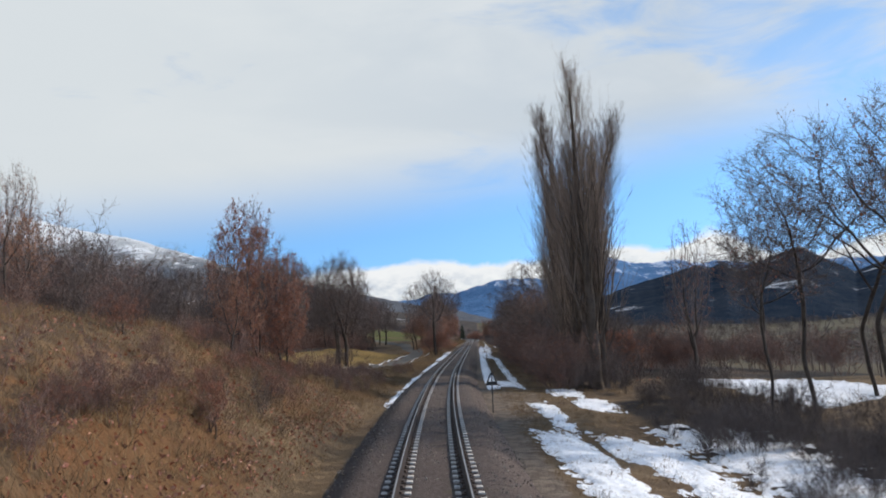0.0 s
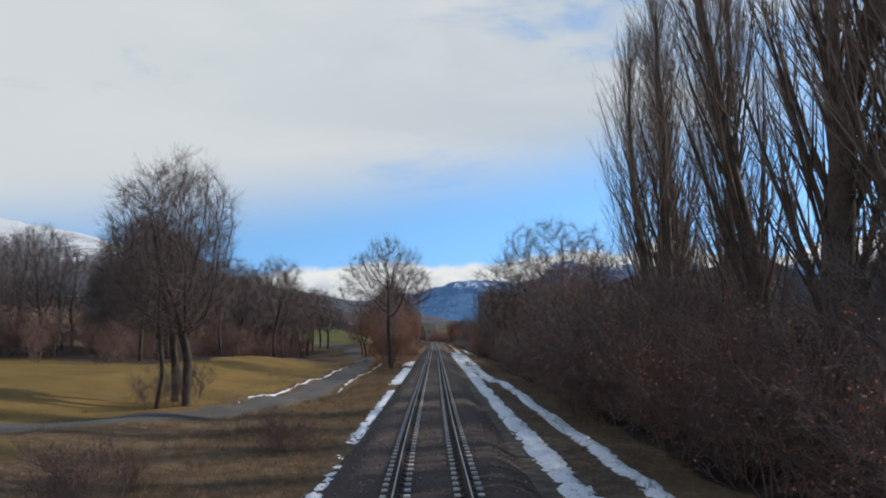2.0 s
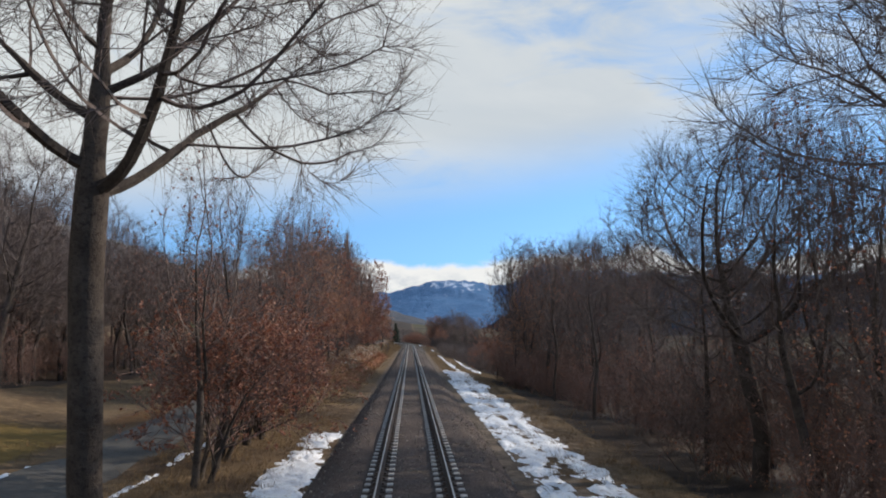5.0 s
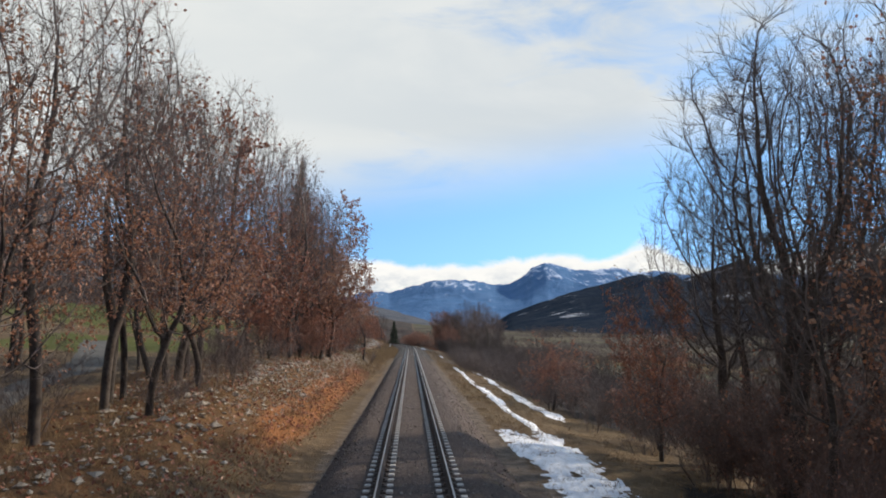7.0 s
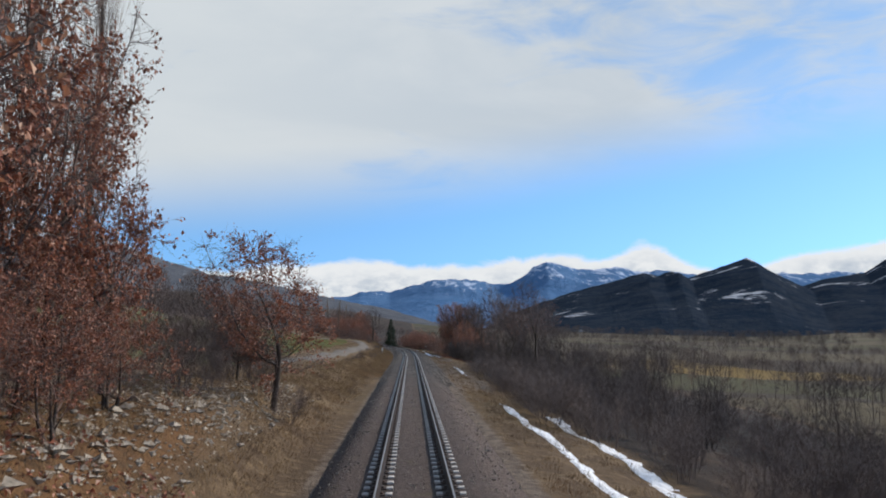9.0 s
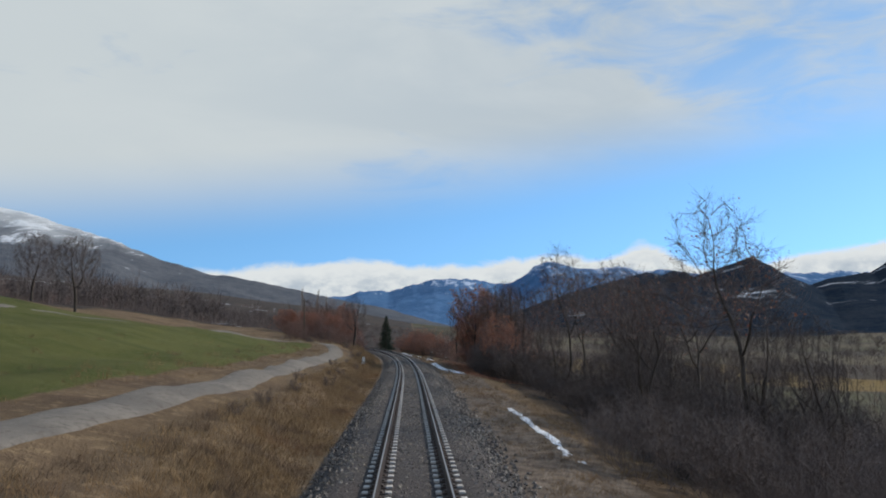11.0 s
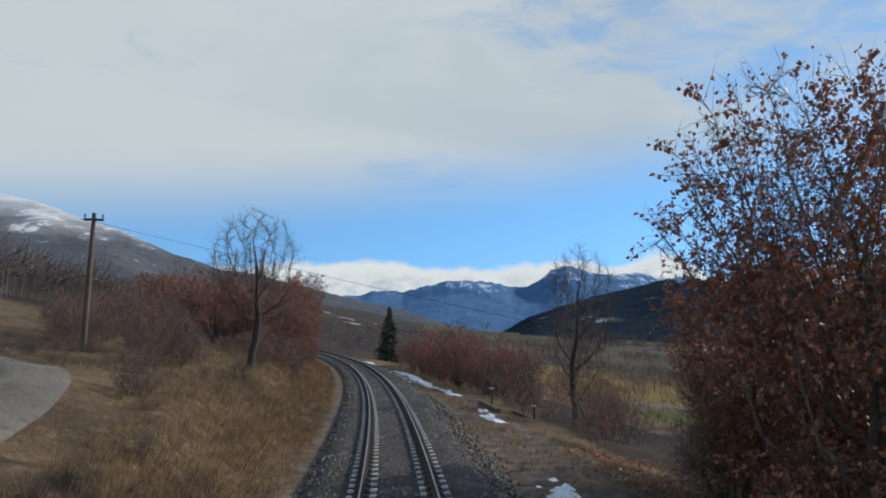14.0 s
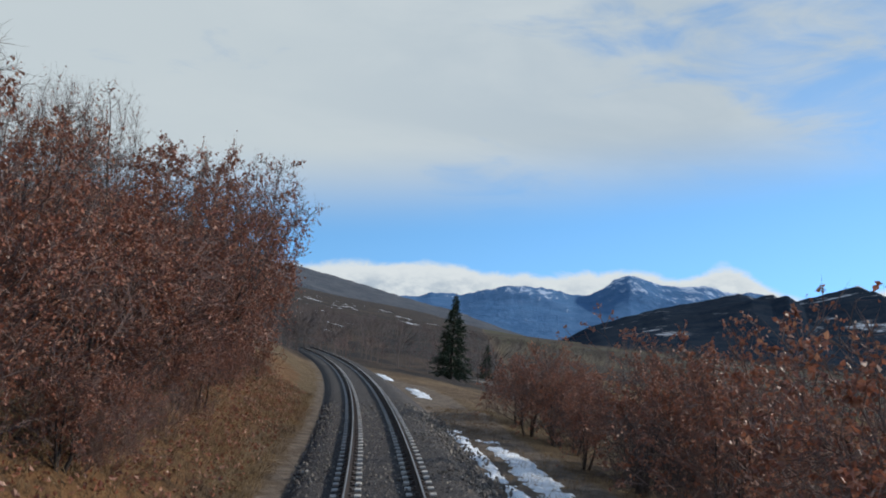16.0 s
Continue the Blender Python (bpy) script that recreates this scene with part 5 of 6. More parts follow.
plant(GREYBUSH, "grey_shrub", "leafless grey shrub at the foot of the meadow trees", "shrub", "bare trees in the meadow", [(89.4, -13.6, 2.4), (91, -13.2, 2.6), (88.4, -14.4, 2.2)])
plant(ROUND, "round_tree", L_ROUND, "tree", "bare wood behind the meadow", scatter(18, 138, 208, -44, -26, 15.5, 19, 14) + [(228, -27, 14), (236, -30, 14), (222, -24.5, 13)] + scatter(12, 112, 208, -64, -46, 12, 15, 34))
plant(ROUND, "round_tree", L_ROUND, "tree", "bare wood behind the meadow", scatter(24, 128, 210, -46, -27, 11, 15, 97))
plant(SLIM, "slim_tree", L_SLIM, "tree", "bare wood behind the meadow", scatter(26, 140, 210, -46, -26, 11, 15, 15) + scatter(18, 194, 232, -40, -25, 11, 14, 68))
plant(ROUND, "round_tree", L_ROUND, "tree", "bare wood behind the meadow", scatter(8, 196, 232, -40, -27, 12, 14, 69))
plant(GREYBUSH, "grey_shrub", "grey-brown leafless shrub under the trees", "shrub", "undergrowth behind the meadow", scatter(14, 140, 226, -36, -26, 2.6, 4.4, 70))
plant(SHRUB, "undergrowth_bush", "tangled bare red-brown undergrowth below the trees", "shrub", "undergrowth behind the meadow", scatter(46, 126, 208, -38, -25, 2.6, 4.6, 16) + scatter(40, 118, 206, -46, -27, 3.5, 6.0, 98) + scatter(36, 104, 150, -80, -40, 3.0, 5.0, 99))
plant(BROAD, "broad_tree", L_ROUND, "tree", "broad trees by the line", [(136.5, -4.9, 15.4, 0.86)])
plant(SLIM, "slim_tree", L_SLIM, "tree", "young trees by the line", scatter(8, 142, 167, -7, -5, 6, 9, 17))
plant(RED, "red_oak", L_RED, "tree", "rusty saplings by the line", scatter(6, 144, 161, -6.8, -4.8, 4, 6.5, 18))
plant(OAK_THIN, "thin_oak", L_OAK, "tree", "oaks on the embankment", scatter(6, 170, 189, -9.2, -6.4, 10, 13, 19))
plant(SLIM, "slim_tree", L_SLIM, "tree", "bare trees on the embankment", scatter(7, 189, 216, -9.6, -6.4, 10.5, 13.5, 105) + [(218.5, -7.0, 13, 1.1), (222, -8.4, 13.5, 1.1)])
plant(OAK, "oak", L_OAK, "tree", "oaks on the embankment", [(204, -8.9, 11), (216, -9.4, 10.5, 0.9), (227, -8.4, 10.5, 0.8)])
plant(OAK_THIN, "thin_oak", L_OAK, "tree", "oaks on the embankment", [(226, -6.2, 11, 0.95), (224, -7.2, 11.5, 0.95), (229.5, -5.9, 9.5, 1.0), (228, -9, 12)])
plant(RED, "red_oak", L_RED, "tree", "rusty undergrowth on the embankment", scatter(8, 214, 234, -8.5, -6.0, 1.8, 3.2, 63))
plant(SLIM, "slim_tree", L_SLIM, "tree", "bare saplings on the embankment", scatter(5, 176, 206, -9.5, -6.2, 8, 11.5, 78))
plant(OAK_THIN, "thin_oak", L_OAK, "tree", "oaks on the embankment", scatter(4, 176, 206, -7.4, -5.8, 6.5, 9.5, 87))
plant(GREYBUSH, "grey_shrub", L_GREY, "shrub", "undergrowth on the embankment", scatter(18, 174, 226, -9.5, -6, 1.2, 2.4, 88))
plant(OAK_THIN, "thin_oak", L_OAK, "tree", "oaks on the embankment", scatter(5, 175, 240, -15, -10, 9, 12, 21))
plant(RED, "red_oak", L_RED, "tree", "rusty saplings in the hedge", [(236.5, -6.6, 2.6), (239.5, -6.4, 2.8), (241, -8, 3.4), (244, -7.2, 2.6), (238, -9.6, 3.4)])
plant(SLIM, "slim_tree", L_SLIM, "tree", "slim trees behind the hedge", [(238.5, -9.4, 15, 0.9), (236, -9.8, 15, 0.9), (241.5, -11, 15, 0.9)])
plant(OAK, "oak", L_OAK, "tree", "oaks in the hedge", [(238, -9.2, 11.5, 0.8), (242, -8.8, 9.6, 0.75), (245, -9.4, 9.0, 0.85), (253, -5.0, 6.3, 1.15), (257, -7.2, 3.7), (273, -18.5, 4.1)])
plant(OAK, "oak", "tall oak with withered leaves leaning over the embankment", "tree", "oaks in the hedge", [(230.3, -6.0, 12.2, 0.85), (245.6, -8.1, 7.6, 0.6)])
plant(GREYBUSH, "grey_shrub", L_GREY, "shrub", "shrubs on the left bank", [(251.9, -4.3, 1.3), (254, -5.6, 2.3), (249.8, -6.4, 2.1), (258.2, -8.2, 2.6), (262.3, -9.3, 2.7), (245.7, -7.6, 2.3)])
plant(GREYBUSH, "grey_shrub", L_GREY, "shrub", "brush behind the hedge oak", scatter(16, 243, 262, -14, -7, 2.0, 3.4, 51))
plant(ROUND, "round_tree", L_ROUND, "tree", "bare trees beyond the fields", [(372, -40, 9.5, 1.1), (390, -52, 10.3)])
plant(DARKTREE, "dark_tree", "dark bare tree on the bank by the bend", "tree", "", [(388.5, -6.2, 7.2, 1.5)])
plant(RED, "red_oak", L_RED, "tree", "rusty oaks in the bend", scatter(19, 409, 441, -10.5, -6.0, 3.2, 4.8, 22) + scatter(18, 408, 452, -18, -10, 3.6, 5.0, 23) + scatter(16, 412, 440, -5.8, -4.8, 1.2, 2.2, 64) + scatter(7, 403, 411, -13, -8, 3.8, 5.0, 89))
plant(DARKBUSH, "dark_shrub", "low dark leafless brush by the thicket", "shrub", "brush in the bend", scatter(18, 399, 420, -11, -5.8, 0.9, 1.9, 90))
plant(OAK, "oak", L_OAK, "tree", "oaks in the bend", [(434, -5.7, 8.4, 0.8), (438, -5.7, 8.4, 0.8), (441.5, -6.2, 8.0, 0.85), (412.5, -8.9, 5.0, 0.8), (415, -7.2, 5.5, 0.85), (418.5, -6.8, 5.3), (431, -6.0, 6.6, 0.95), (427, -7.6, 6.6), (434, -8.2, 6.4), (437, -6.6, 5.8, 0.9)])
plant(OAK_THIN, "thin_oak", L_OAK, "tree", "oaks in the bend", [(422.5, -7.4, 6.2), (425, -10.5, 6.8), (419, -9.5, 5.6), (429, -10, 7.0)])
plant(SLIM, "slim_tree", L_SLIM, "tree", "slim trees in the bend", scatter(12, 418, 445, -14, -8, 6.4, 8.2, 24))
plant(POPLAR, "poplar", "slender bare poplar behind the rusty oaks", "tree", "thin poplars behind the hedge", [(246, -10.2, 18.5, 0.6), (250, -10.8, 17, 0.55), (243.5, -11.4, 18, 0.6)])
plant(POPLAR, "poplar", L_POPLAR, "tree", "thin poplars in the bend", [(446, -8.6, 10, 0.5), (450, -11, 11, 0.55), (453, -13.5, 11, 0.5), (444, -11, 9, 0.5)])
plant(SHRUB, "shrub", L_SHRUB, "shrub", "scrub by the bend", scatter(26, 396, 426, -9.5, -4.7, 0.7, 1.5, 93) + scatter(22, 372, 402, -13, -5.5, 0.5, 1.1, 106) + scatter(14, 381, 400, -16, -8, 1.4, 3.0, 25) + scatter(10, 391, 400, -6.5, -4.6, 1.0, 2.0, 26))


# conifers in the distance
def conifer(seed, h):
    r = np.random.RandomState(seed)
    v, f = tubes([(0, 0, 0)], [(0, 0, h)], [0.16], [0.02], 6)
    a, b = [], []
    for z in np.arange(0.5, h - 0.15, 0.16):
        n = 9
        reach = (1 - z / h) ** 0.75 * h * 0.25 * r.uniform(0.55, 1.3)
        for k in range(n):
            w = r.uniform(0, 6.28)
            d = np.array([math.cos(w), math.sin(w), -0.18])
            for e in (0.35, 0.6, 0.85, 1.0):
                base = np.array([0, 0, z]) + d * reach * e * 0.8
                for q in range(3):
                    a.append(base), b.append(base + (d + r.normal(0, 0.6, 3) + [0, 0, -0.2]) * 0.42 * (0.2 + 0.8 * (1 - z / h)))
    return {"trunk": mesh("conifer_trunk", v, f, M_BARK), "needles": mesh("conifer_needles", *spikes(a, b, np.full(len(a), 0.04)), M_NEEDLE)}


FIR = [conifer(3, 7.0), conifer(4, 6.0)]
for x, y, h in [(-5.7, 493, 10.5), (3.0, 520, 7.0)]:
    s, lat = line_coords(np.array(x), np.array(y))
    place(FIR[pick.randrange(2)], "conifer", "small dark green conifer standing among bare trees", "tree", "conifers ahead", float(s), float(lat), h / 6.5, pick.uniform(0, 6))



# far woods: bundles of bare branches, too many to count
def far_woods(name, label, boxes, per, h0, h1, seed, mat):
    r = np.random.RandomState(seed)
    P, Q, R = [], [], []
    for x0, x1, y0, y1, count in boxes:
        x, y, h = r.uniform(x0, x1, count * 3), r.uniform(y0, y1, count * 3), r.uniform(h0, h1, count)
        close = np.argsort(-_waves(x, y, 16.0 + 0.01 * y1, seed) - r.uniform(0, 0.3, len(x)))[:count]
        x, y = x[close], y[close]
        base = np.stack([x, y, land(x, y) - 0.1], 1)
        P.append(base), Q.append(base + np.stack([0 * h, 0 * h, h * 0.9], 1)), R.append(0.011 * h)
        n = np.repeat(np.arange(count), per)
        hh = h[n][:, None]
        d = r.normal(size=(len(n), 3))
        d /= np.linalg.norm(d, axis=1, keepdims=True)
        core = base[n] + hh * ([0, 0, 0.46] + d * [0.27, 0.27, 0.32] * r.uniform(0.2, 1.0, (len(n), 1)))
        P.append(core), Q.append(core + hh * (d * [0.17, 0.17, 0.12] + [0, 0, 0.12] + r.normal(0, 0.05, d.shape))), R.append(0.0055 * h[n])
    v, f = spikes(np.concatenate(P), np.concatenate(Q), np.concatenate(R))
    tagged(part(name, mesh(name, v, f, mat)), label, "woods", kind="stuff")


far_woods("far_woods", "distant bare brown woods on the hillside", [(-140, -60, 20, 110, 60), (-220, -60, 190, 300, 90), (-260, -40, 480, 760, 360), (-90, 90, 500, 800, 420), (40, 260, 330, 338, 40), (60, 320, 430, 440, 50), (80, 420, 560, 572, 60), (52, 60, 250, 420, 40), (140, 150, 250, 600, 60),
          (30, 130, 40, 420, 170), (60, 300, 400, 1000, 240), (40, 200, 440, 470, 60), (90, 420, 690, 702, 90), (150, 600, 850, 866, 110), (-500, -150, 400, 1300, 330)], 44, 4.5, 8.0, 61, M_TWIG)
far_woods("hedge_woods", "dark bare woods and hedges across the valley floor", [(-170, 140, 500, 900, 620), (52, 58, 170, 470, 110), (84, 92, 200, 600, 130), (140, 150, 230, 800, 150), (40, 160, 296, 302, 60), (50, 260, 372, 380, 100), (60, 420, 520, 532, 120), (100, 600, 640, 656, 140), (-150, -50, 350, 480, 420), (-110, -28, 440, 520, 190), (-320, -150, 330, 700, 260), (180, 1100, 900, 1480, 520), (70, 240, 330, 420, 60), (60, 66, 150, 420, 60), (95, 103, 200, 560, 70), (30, 46, 190, 330, 46), (190, 200, 300, 800, 70)], 44, 4.0, 9.0, 65, M_TWIG_DARK)
far_woods("foothill_woods", "dark woods along the foot of the far hills", [(150, 1500, 1100, 1520, 900), (120, 900, 820, 1000, 260)], 60, 9.0, 17.0, 68, M_TWIG_DARK)
far_woods("hillside_woods", "dark bare woods on the slope above the field", [(-330, -62, 360, 760, 950), (-140, -48, 380, 470, 200)], 60, 6.0, 10.0, 66, M_TWIG_DARK)
far_woods("far_thickets", "distant rusty thickets along the valley", [(-40, 40, 490, 640, 90), (20, 110, 450, 640, 90), (-200, -50, 400, 640, 110), (26, 70, 200, 420, 50)], 60, 2.2, 4.5, 62, M_TWIG_RED)


# ---- dead grass ----
def grass(name, label, n, s0, s1, lat_of, h, seed, blades=9, spread=0.10):
    r = np.random.RandomState(seed)
    s, lat = r.uniform(s0, s1, n), lat_of(r, n)
    ok = np.ones(n, bool)
    for road in (LEFT_ROAD, BANK_ROAD[:7]):
        a = np.array(road)
        ok &= ~((np.abs(lat - np.interp(s, a[:, 0], a[:, 1])) < 1.9) & (s > a[0, 0]) & (s < a[-1, 0]))
    s, lat = s[ok], lat[ok]
    x, y = spot(s, lat)
    ok = _waves(x, y, 1.6, seed) + r.normal(0, 0.35, len(x)) > -0.15
    x, y = x[ok], y[ok]
    z = land(x, y)
    m = len(x) * blades
    p = np.repeat(np.stack([x, y, z - 0.03], 1), blades, 0) + np.concatenate([r.normal(0, spread, (m, 2)), np.zeros((m, 1))], 1)
    lean = np.concatenate([r.normal(0, 0.42, (m, 2)), np.ones((m, 1))], 1)
    tall = h * np.repeat(r.uniform(0.5, 1.35, len(x)), blades) * r.uniform(0.5, 1.1, m)
    v, f = spikes(p, p + lean * tall[:, None], np.full(m, 0.007))
    return tagged(part(name, mesh(name, v, f, M_GRASS)), label, "grass", kind="stuff")


near_l = lambda r, n: -3.3 - r.gamma(1.6, 2.2, n)
near_r = lambda r, n: 3.1 + r.gamma(1.5, 1.6, n)
grass("bank_grass", "tufts of dead straw-coloured grass on the left bank", 30000, 2, 445, near_l, 0.24, 71, 6)
grass("verge_grass", "tufts of dead grass along the right verge", 20000, 2, 445, near_r, 0.17, 72, 6)

tuss_l = lambda r, n: -3.9 - r.gamma(1.8, 2.0, n)
tuss_r = lambda r, n: 3.4 + r.gamma(1.6, 1.7, n)
grass("edge_grass", "short dead grass along the ballast edge", 14000, 2, 445, lambda r, n: -3.15 - r.gamma(1.5, 0.5, n), 0.17, 75, 6)
grass("curve_grass", "thick dead grass at the foot of the thicket", 16000, 290, 446, lambda r, n: -2.65 - r.gamma(1.6, 0.8, n), 0.24, 76, 7)
grass("cutting_grass", "long matted rusty grass on the cutting", 9000, 4, 62, lambda r, n: -3.8 - r.gamma(2.0, 2.0, n), 0.34, 77, 9, 0.16)
grass("crest_grass", "tall straw-coloured tufts on the crest of the bank", 4200, 262, 402, lambda r, n: -3.5 - r.gamma(2.0, 0.7, n), 0.42, 79, 14, 0.15)
grass("tussocks", "pale tussocks of dead grass on the bank", 5200, 2, 445, tuss_l, 0.42, 73, 16, 0.16)
grass("verge_tussocks", "pale tussocks of dead grass by the path", 2600, 2, 445, tuss_r, 0.30, 74, 14, 0.14)


def fallen_leaves():
    """Withered leaves lying in the grass under the oaks."""
    r = np.random.RandomState(83)
    got = []
    for s0, s1, l0, wide, n in ((8, 36, -3.4, 2.2, 5000), (172, 240, -3.3, 1.7, 9000), (406, 446, -3.0, 1.9, 9000), (344, 380, 5.4, -2.4, 5000)):
        s, lat = r.uniform(s0, s1, n), l0 - wide * r.gamma(1.5, 1.0, n)
        x, y = spot(s, lat)
        got.append(np.stack([x, y, land(x, y) + r.uniform(0.01, 0.16, n)], 1))
    tagged(part("fallen_leaves", mesh("fallen_leaves", *leaves(np.concatenate(got), 0.10, r), M_LEAF)), "withered brown leaves lying in the dead grass", "leaves", kind="stuff")


fallen_leaves()


def bank_rocks():
    """Pale stones strewn over the embankment under the oaks."""
    r = np.random.RandomState(81)
    n = 6000
    s, lat = 182 + 80 * r.beta(1.9, 1.7, n), -4.3 - r.gamma(2.0, 1.1, n)
    x, y = spot(s, lat)
    base = np.array([(1, 0, 0), (0, 1, 0), (-1, 0, 0), (0, -1, 0), (0, 0, 0.8), (0, 0, -0.8)], float)
    f = np.array([(0, 1, 4), (1, 2, 4), (2, 3, 4), (3, 0, 4), (1, 0, 5), (2, 1, 5), (3, 2, 5), (0, 3, 5)])
    k = base[None] * r.uniform(0.6, 1.4, (n, 6, 1)) + r.normal(0, 0.2, (n, 6, 3))
    v = k * (0.022 + r.gamma(1.3, 0.022, n))[:, None, None] * [1.35, 1.0, 0.9] + np.stack([x, y, land(x, y) + 0.02], 1)[:, None]
    tagged(part("bank_rocks", mesh("bank_rocks", v.reshape(-1, 3), (f[None] + (np.arange(n) * 6)[:, None, None]).reshape(-1, 3), M_ROCK)), "pale stones strewn over the grassy embankment", "stones", kind="stuff")


bank_rocks()

# ---- small things beside the line ----


def warning_sign():
    """A small open triangular board on a thin post."""
    x, y, z = on_land(35.9, 2.6)
    ob = thing("trackside_sign", "small open triangular black board on a thin post", "sign", at=pose(x, y, z, 0, 0, 2))
    v, f = tubes([(0, 0, -0.2)], [(0, 0, 1.82)], [0.03], [0.025], 8)
    part("post", mesh("post", v, f, M_BLACK), ob)

    def plate(w0, w1, z0, z1, y0, y1):
        tri = [(-w0, z0), (w0, z0), (w1, z1), (-w1, z1)]
        vv = [(a, y0, b) for a, b in tri] + [(a, y1, b) for a, b in tri]
        return np.array(vv), np.array([(0, 1, 2, 3), (7, 6, 5, 4), (0, 4, 5, 1), (1, 5, 6, 2), (2, 6, 7, 3), (3, 7, 4, 0)])
    part("lower_band", mesh("lower_band", *plate(0.27, 0.24, 1.28, 1.46, -0.05, -0.03), M_BLACK), ob)
    part("cap", mesh("cap", *plate(0.09, 0.07, 1.8, 1.86, -0.05, -0.03), M_BLACK), ob)
    for side in (-1, 1):
        v, f = tubes([(side * 0.21, -0.04, 1.44)], [(side * 0.06, -0.04, 1.82)], [0.035], [0.03], 8)
        part("side_bar", mesh("side_bar", v, f, M_BLACK), ob)
    return ob


warning_sign()


def utility_pole(x, y, height, label):
    z = float(land(x, y))
    ob = thing("utility_pole", label, "pole", "poles of the overhead line", at=pose(x, y, z))
    v, f = tubes([(0, 0, -0.3), (0, 0, height * 0.5)], [(0, 0, height * 0.5), (0, 0, height)], [0.13, 0.115], [0.115, 0.09], 10)
    part("post", mesh("post", v, f, M_WOODWORK, smooth=True), ob)
    part("crossarm", mesh("crossarm", *block(-0.45, 0.45, -0.05, 0.05, height - 0.35, height - 0.25, 0.01), M_STEEL), ob)
    for e in (-0.4, 0.4):
        v, f = tubes([(e, 0, height - 0.25), (e, 0, height - 0.17)], [(e, 0, height - 0.17), (e, 0, height - 0.06)], [0.02, 0.05], [0.02, 0.035], 8)
        part("insulator", mesh("insulator", v, f, M_BLACK), ob)
    return z + height


top_a = utility_pole(-15.6, 387.2, 6.0, "slim weathered timber utility pole standing in the grass")
top_b = utility_pole(46.0, 393.4, 4.6, "weathered timber utility pole among the valley bushes")
k = np.linspace(0, 1, 40)


def cable(a, b, sag, label):
    pts = np.array(a)[None] * (1 - k[:, None]) + np.array(b)[None] * k[:, None]
    pts[:, 2] -= sag * 4 * k * (1 - k)
    v, f = skin(pts, np.full(40, 0.007), 5)
    tagged(part("overhead_cable", mesh("overhead_cable", v, f, M_WIRE)), label, "cable")


cable((-15.6, 387.2, top_a - 0.4), (46.0, 393.4, top_b - 0.06), 0.5, "single black overhead cable crossing above the railway")


def marker_post():
    """A short white concrete distance post."""
    x, y, z = on_land(356.4, -4.5)
    ob = thing("marker_post", "short white concrete marker post on two legs in the grass", "post", at=pose(x, y, z, 0, 2, 3))
    part("cap", mesh("cap", *block(-0.13, 0.13, -0.06, 0.06, 0.42, 0.86, 0.04), M_WHITE), ob)
    for a in (-0.13, 0.045):
        part("leg", mesh("leg", *block(a, a + 0.085, -0.06, 0.06, -0.2, 0.418), M_WHITE), ob)


marker_post()


def lineside_post(s, lat, h, label):
    x, y, z = on_land(s, lat)
    ob = thing("lineside_post", label, "post", "posts below the line", at=pose(x, y, z, 0, 0, 4))
    part("stake", mesh("stake", *block(-0.05, 0.05, -0.05, 0.05, -0.2, h, 0.012), M_WOODWORK), ob)
    part("cap", mesh("cap", *block(-0.16, 0.12, -0.04, 0.04, h, h + 0.07, 0.012), M_WHITE), ob, "white painted cap")


lineside_post(394.8, 6.1, 1.05, "dark timber post with a white cap beside the path")
lineside_post(393.6, 8.2, 0.7, "low dark timber post with a white cap in the brush")


def timber(s0, l0, s1, l1, thick, lift, label):
    """A squared old beam lying on the ground."""
    a, b = Vector(on_land(s0, l0)), Vector(on_land(s1, l1))
    d = b - a
    ob = thing("timber_beam", label, "beam", at=Matrix.Translation(a + Vector((0, 0, lift))) @ d.to_track_quat("X", "Z").to_matrix().to_4x4())
    part("beam", mesh("beam", *block(0, d.length, -thick / 2, thick / 2, 0, thick, 0.03), M_WOODWORK), ob)


timber(396.0, 5.7, 392.6, 6.0, 0.28, -0.04, "heavy weathered timber beam lying beside the path")
timber(394.9, 7.3, 393.2, 7.6, 0.16, 0.02, "thin weathered timber beam lying in the brush")


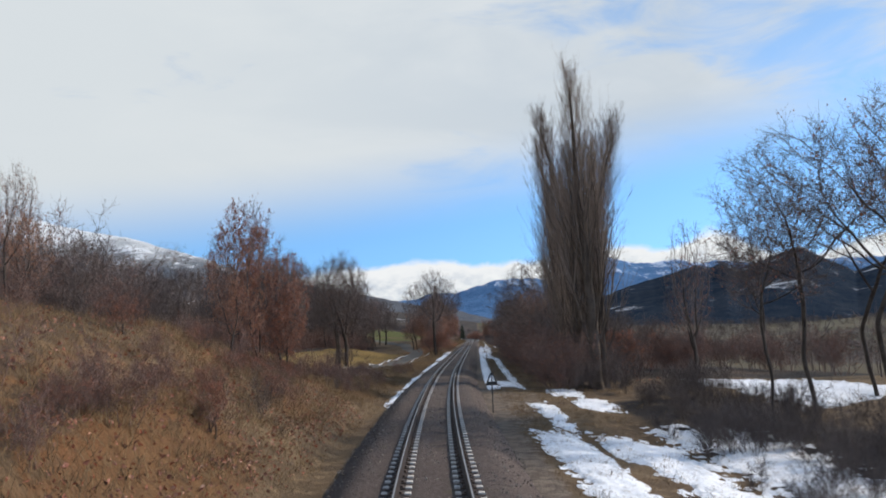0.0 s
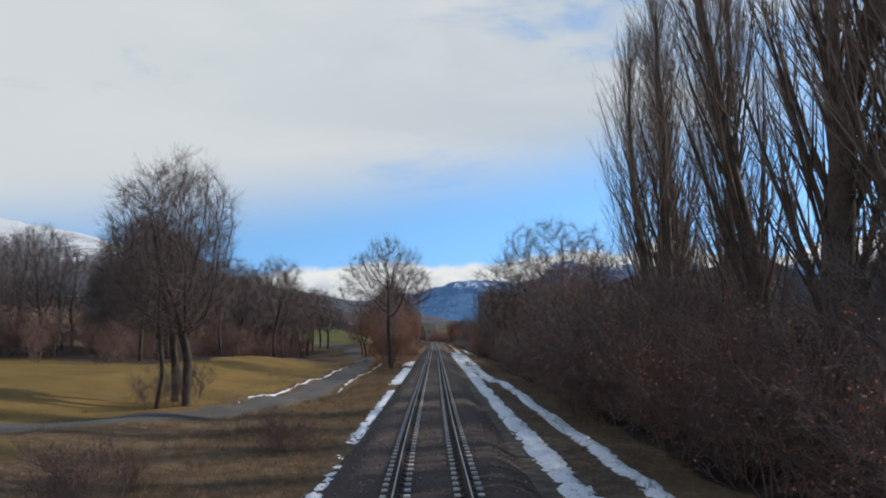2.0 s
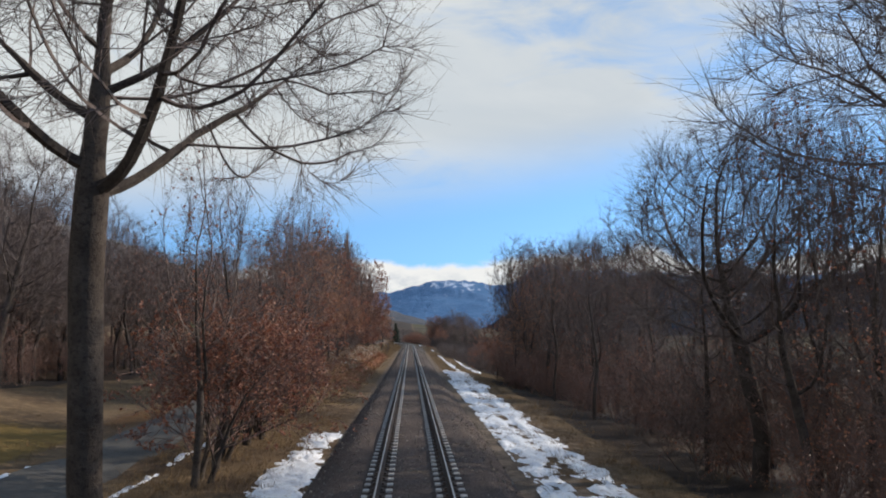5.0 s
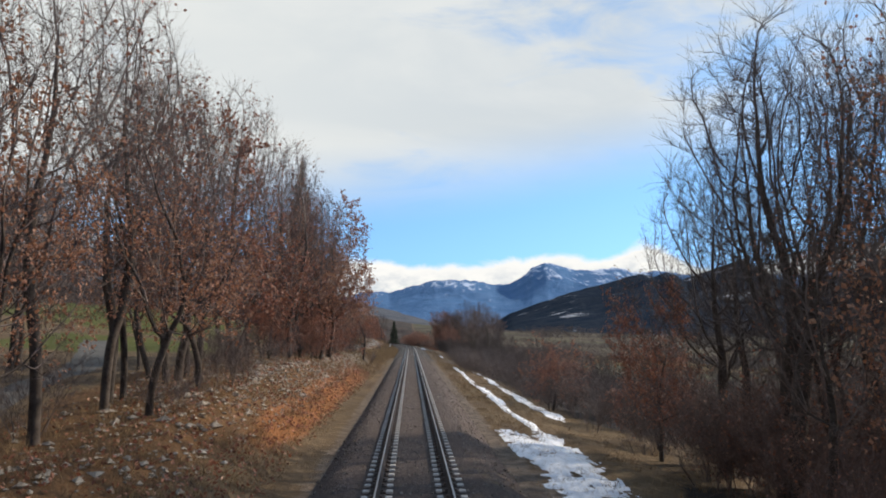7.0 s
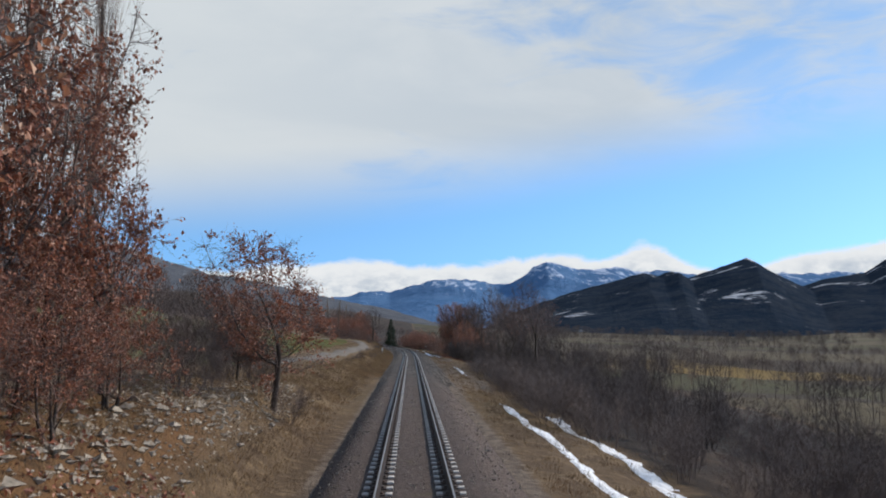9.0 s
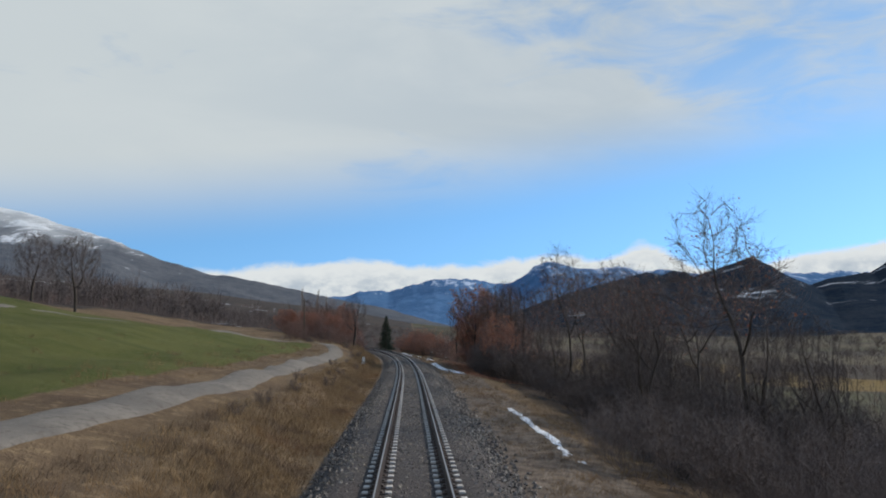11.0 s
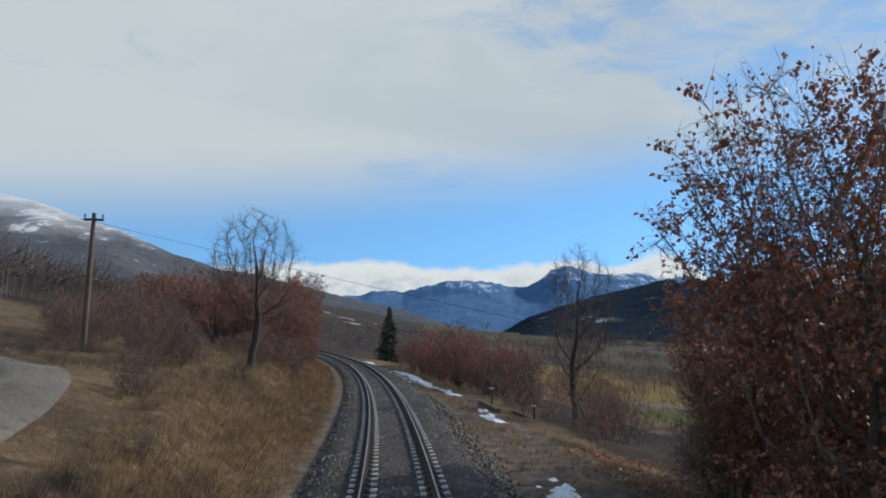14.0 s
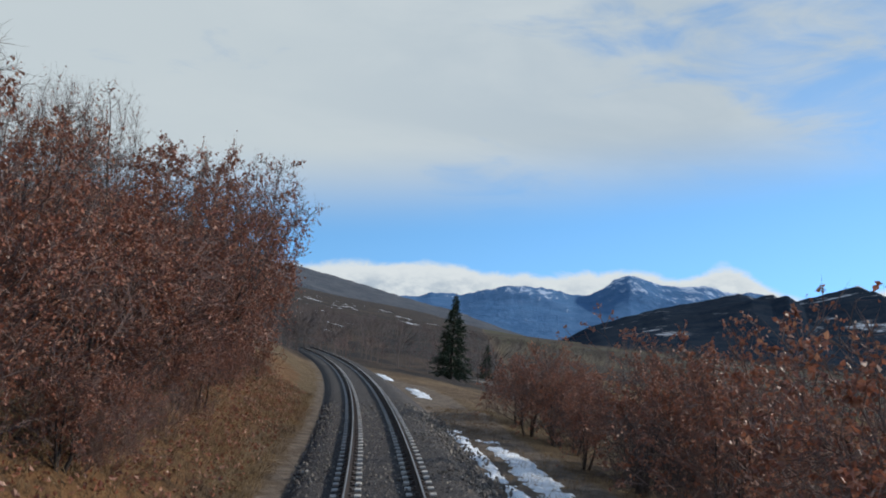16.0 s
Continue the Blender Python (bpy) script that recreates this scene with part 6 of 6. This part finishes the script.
def shed(x, y):
    """A small grey field shed."""
    z = float(land(x, y))
    ob = thing("shed", "small grey timber field shed with a pitched metal roof", "shed", at=pose(x, y, z, 0, 0, 12))
    ob.scale = (1.7, 1.7, 1.5)
    part("wall", mesh("wall", *block(-2.4, 2.4, -1.6, 1.6, -0.4, 2.0), M_WOODWORK), ob)
    v = [(-2.7, -1.9, 1.95), (2.7, -1.9, 1.95), (2.7, 0, 2.9), (-2.7, 0, 2.9), (-2.7, 1.9, 1.95), (2.7, 1.9, 1.95)]
    v = np.array(v + [(a, b, c - 0.08) for a, b, c in v])
    f = [(0, 1, 2, 3), (3, 2, 5, 4), (7, 6, 9, 8), (8, 9, 10, 11), (0, 6, 7, 1), (4, 5, 11, 10), (0, 3, 9, 6), (3, 4, 10, 9), (1, 7, 8, 2), (2, 8, 11, 5)]
    part("roof", mesh("roof", v, np.array(f), M_SHEET), ob, "grey sheet-metal roof")
    part("door", mesh("door", *block(-0.5, 0.5, -1.66, -1.603, -0.3, 1.7, 0.01), M_STEEL), ob, "dark plank door")


shed(-74, 578)


def far_snow():
    """Thin snow patches lying on the hillside ahead, too many to count."""
    r = np.random.RandomState(91)
    n = 230
    y = r.uniform(620, 1700, n)
    x = r.uniform(-0.50, -0.08, n) * y + r.uniform(-40, 60, n)
    a = np.arange(10) * 2 * np.pi / 10
    w = r.gamma(2.0, 1.5, n)[:, None] * (y / 800)[:, None]
    X = x[:, None] + np.cos(a) * w * r.uniform(0.6, 1.3, (n, 10))
    Y = y[:, None] + np.sin(a) * w * 0.9 * r.uniform(0.6, 1.3, (n, 10))
    v = np.stack([X, Y, land(X, Y) + 0.35], -1)
    mid = np.stack([x, y, land(x, y) + 0.5], 1)[:, None]
    k = np.arange(10)
    f = np.stack([k + 1, (k + 1) % 10 + 1, 0 * k], 1)[None] + (np.arange(n) * 11)[:, None, None]
    tagged(part("hillside_snow", mesh("hillside_snow", np.concatenate([mid, v], 1).reshape(-1, 3), f.reshape(-1, 3), M_SNOW, smooth=True)), "scattered thin snow patches on the far hillside", "snow", kind="stuff")


far_snow()
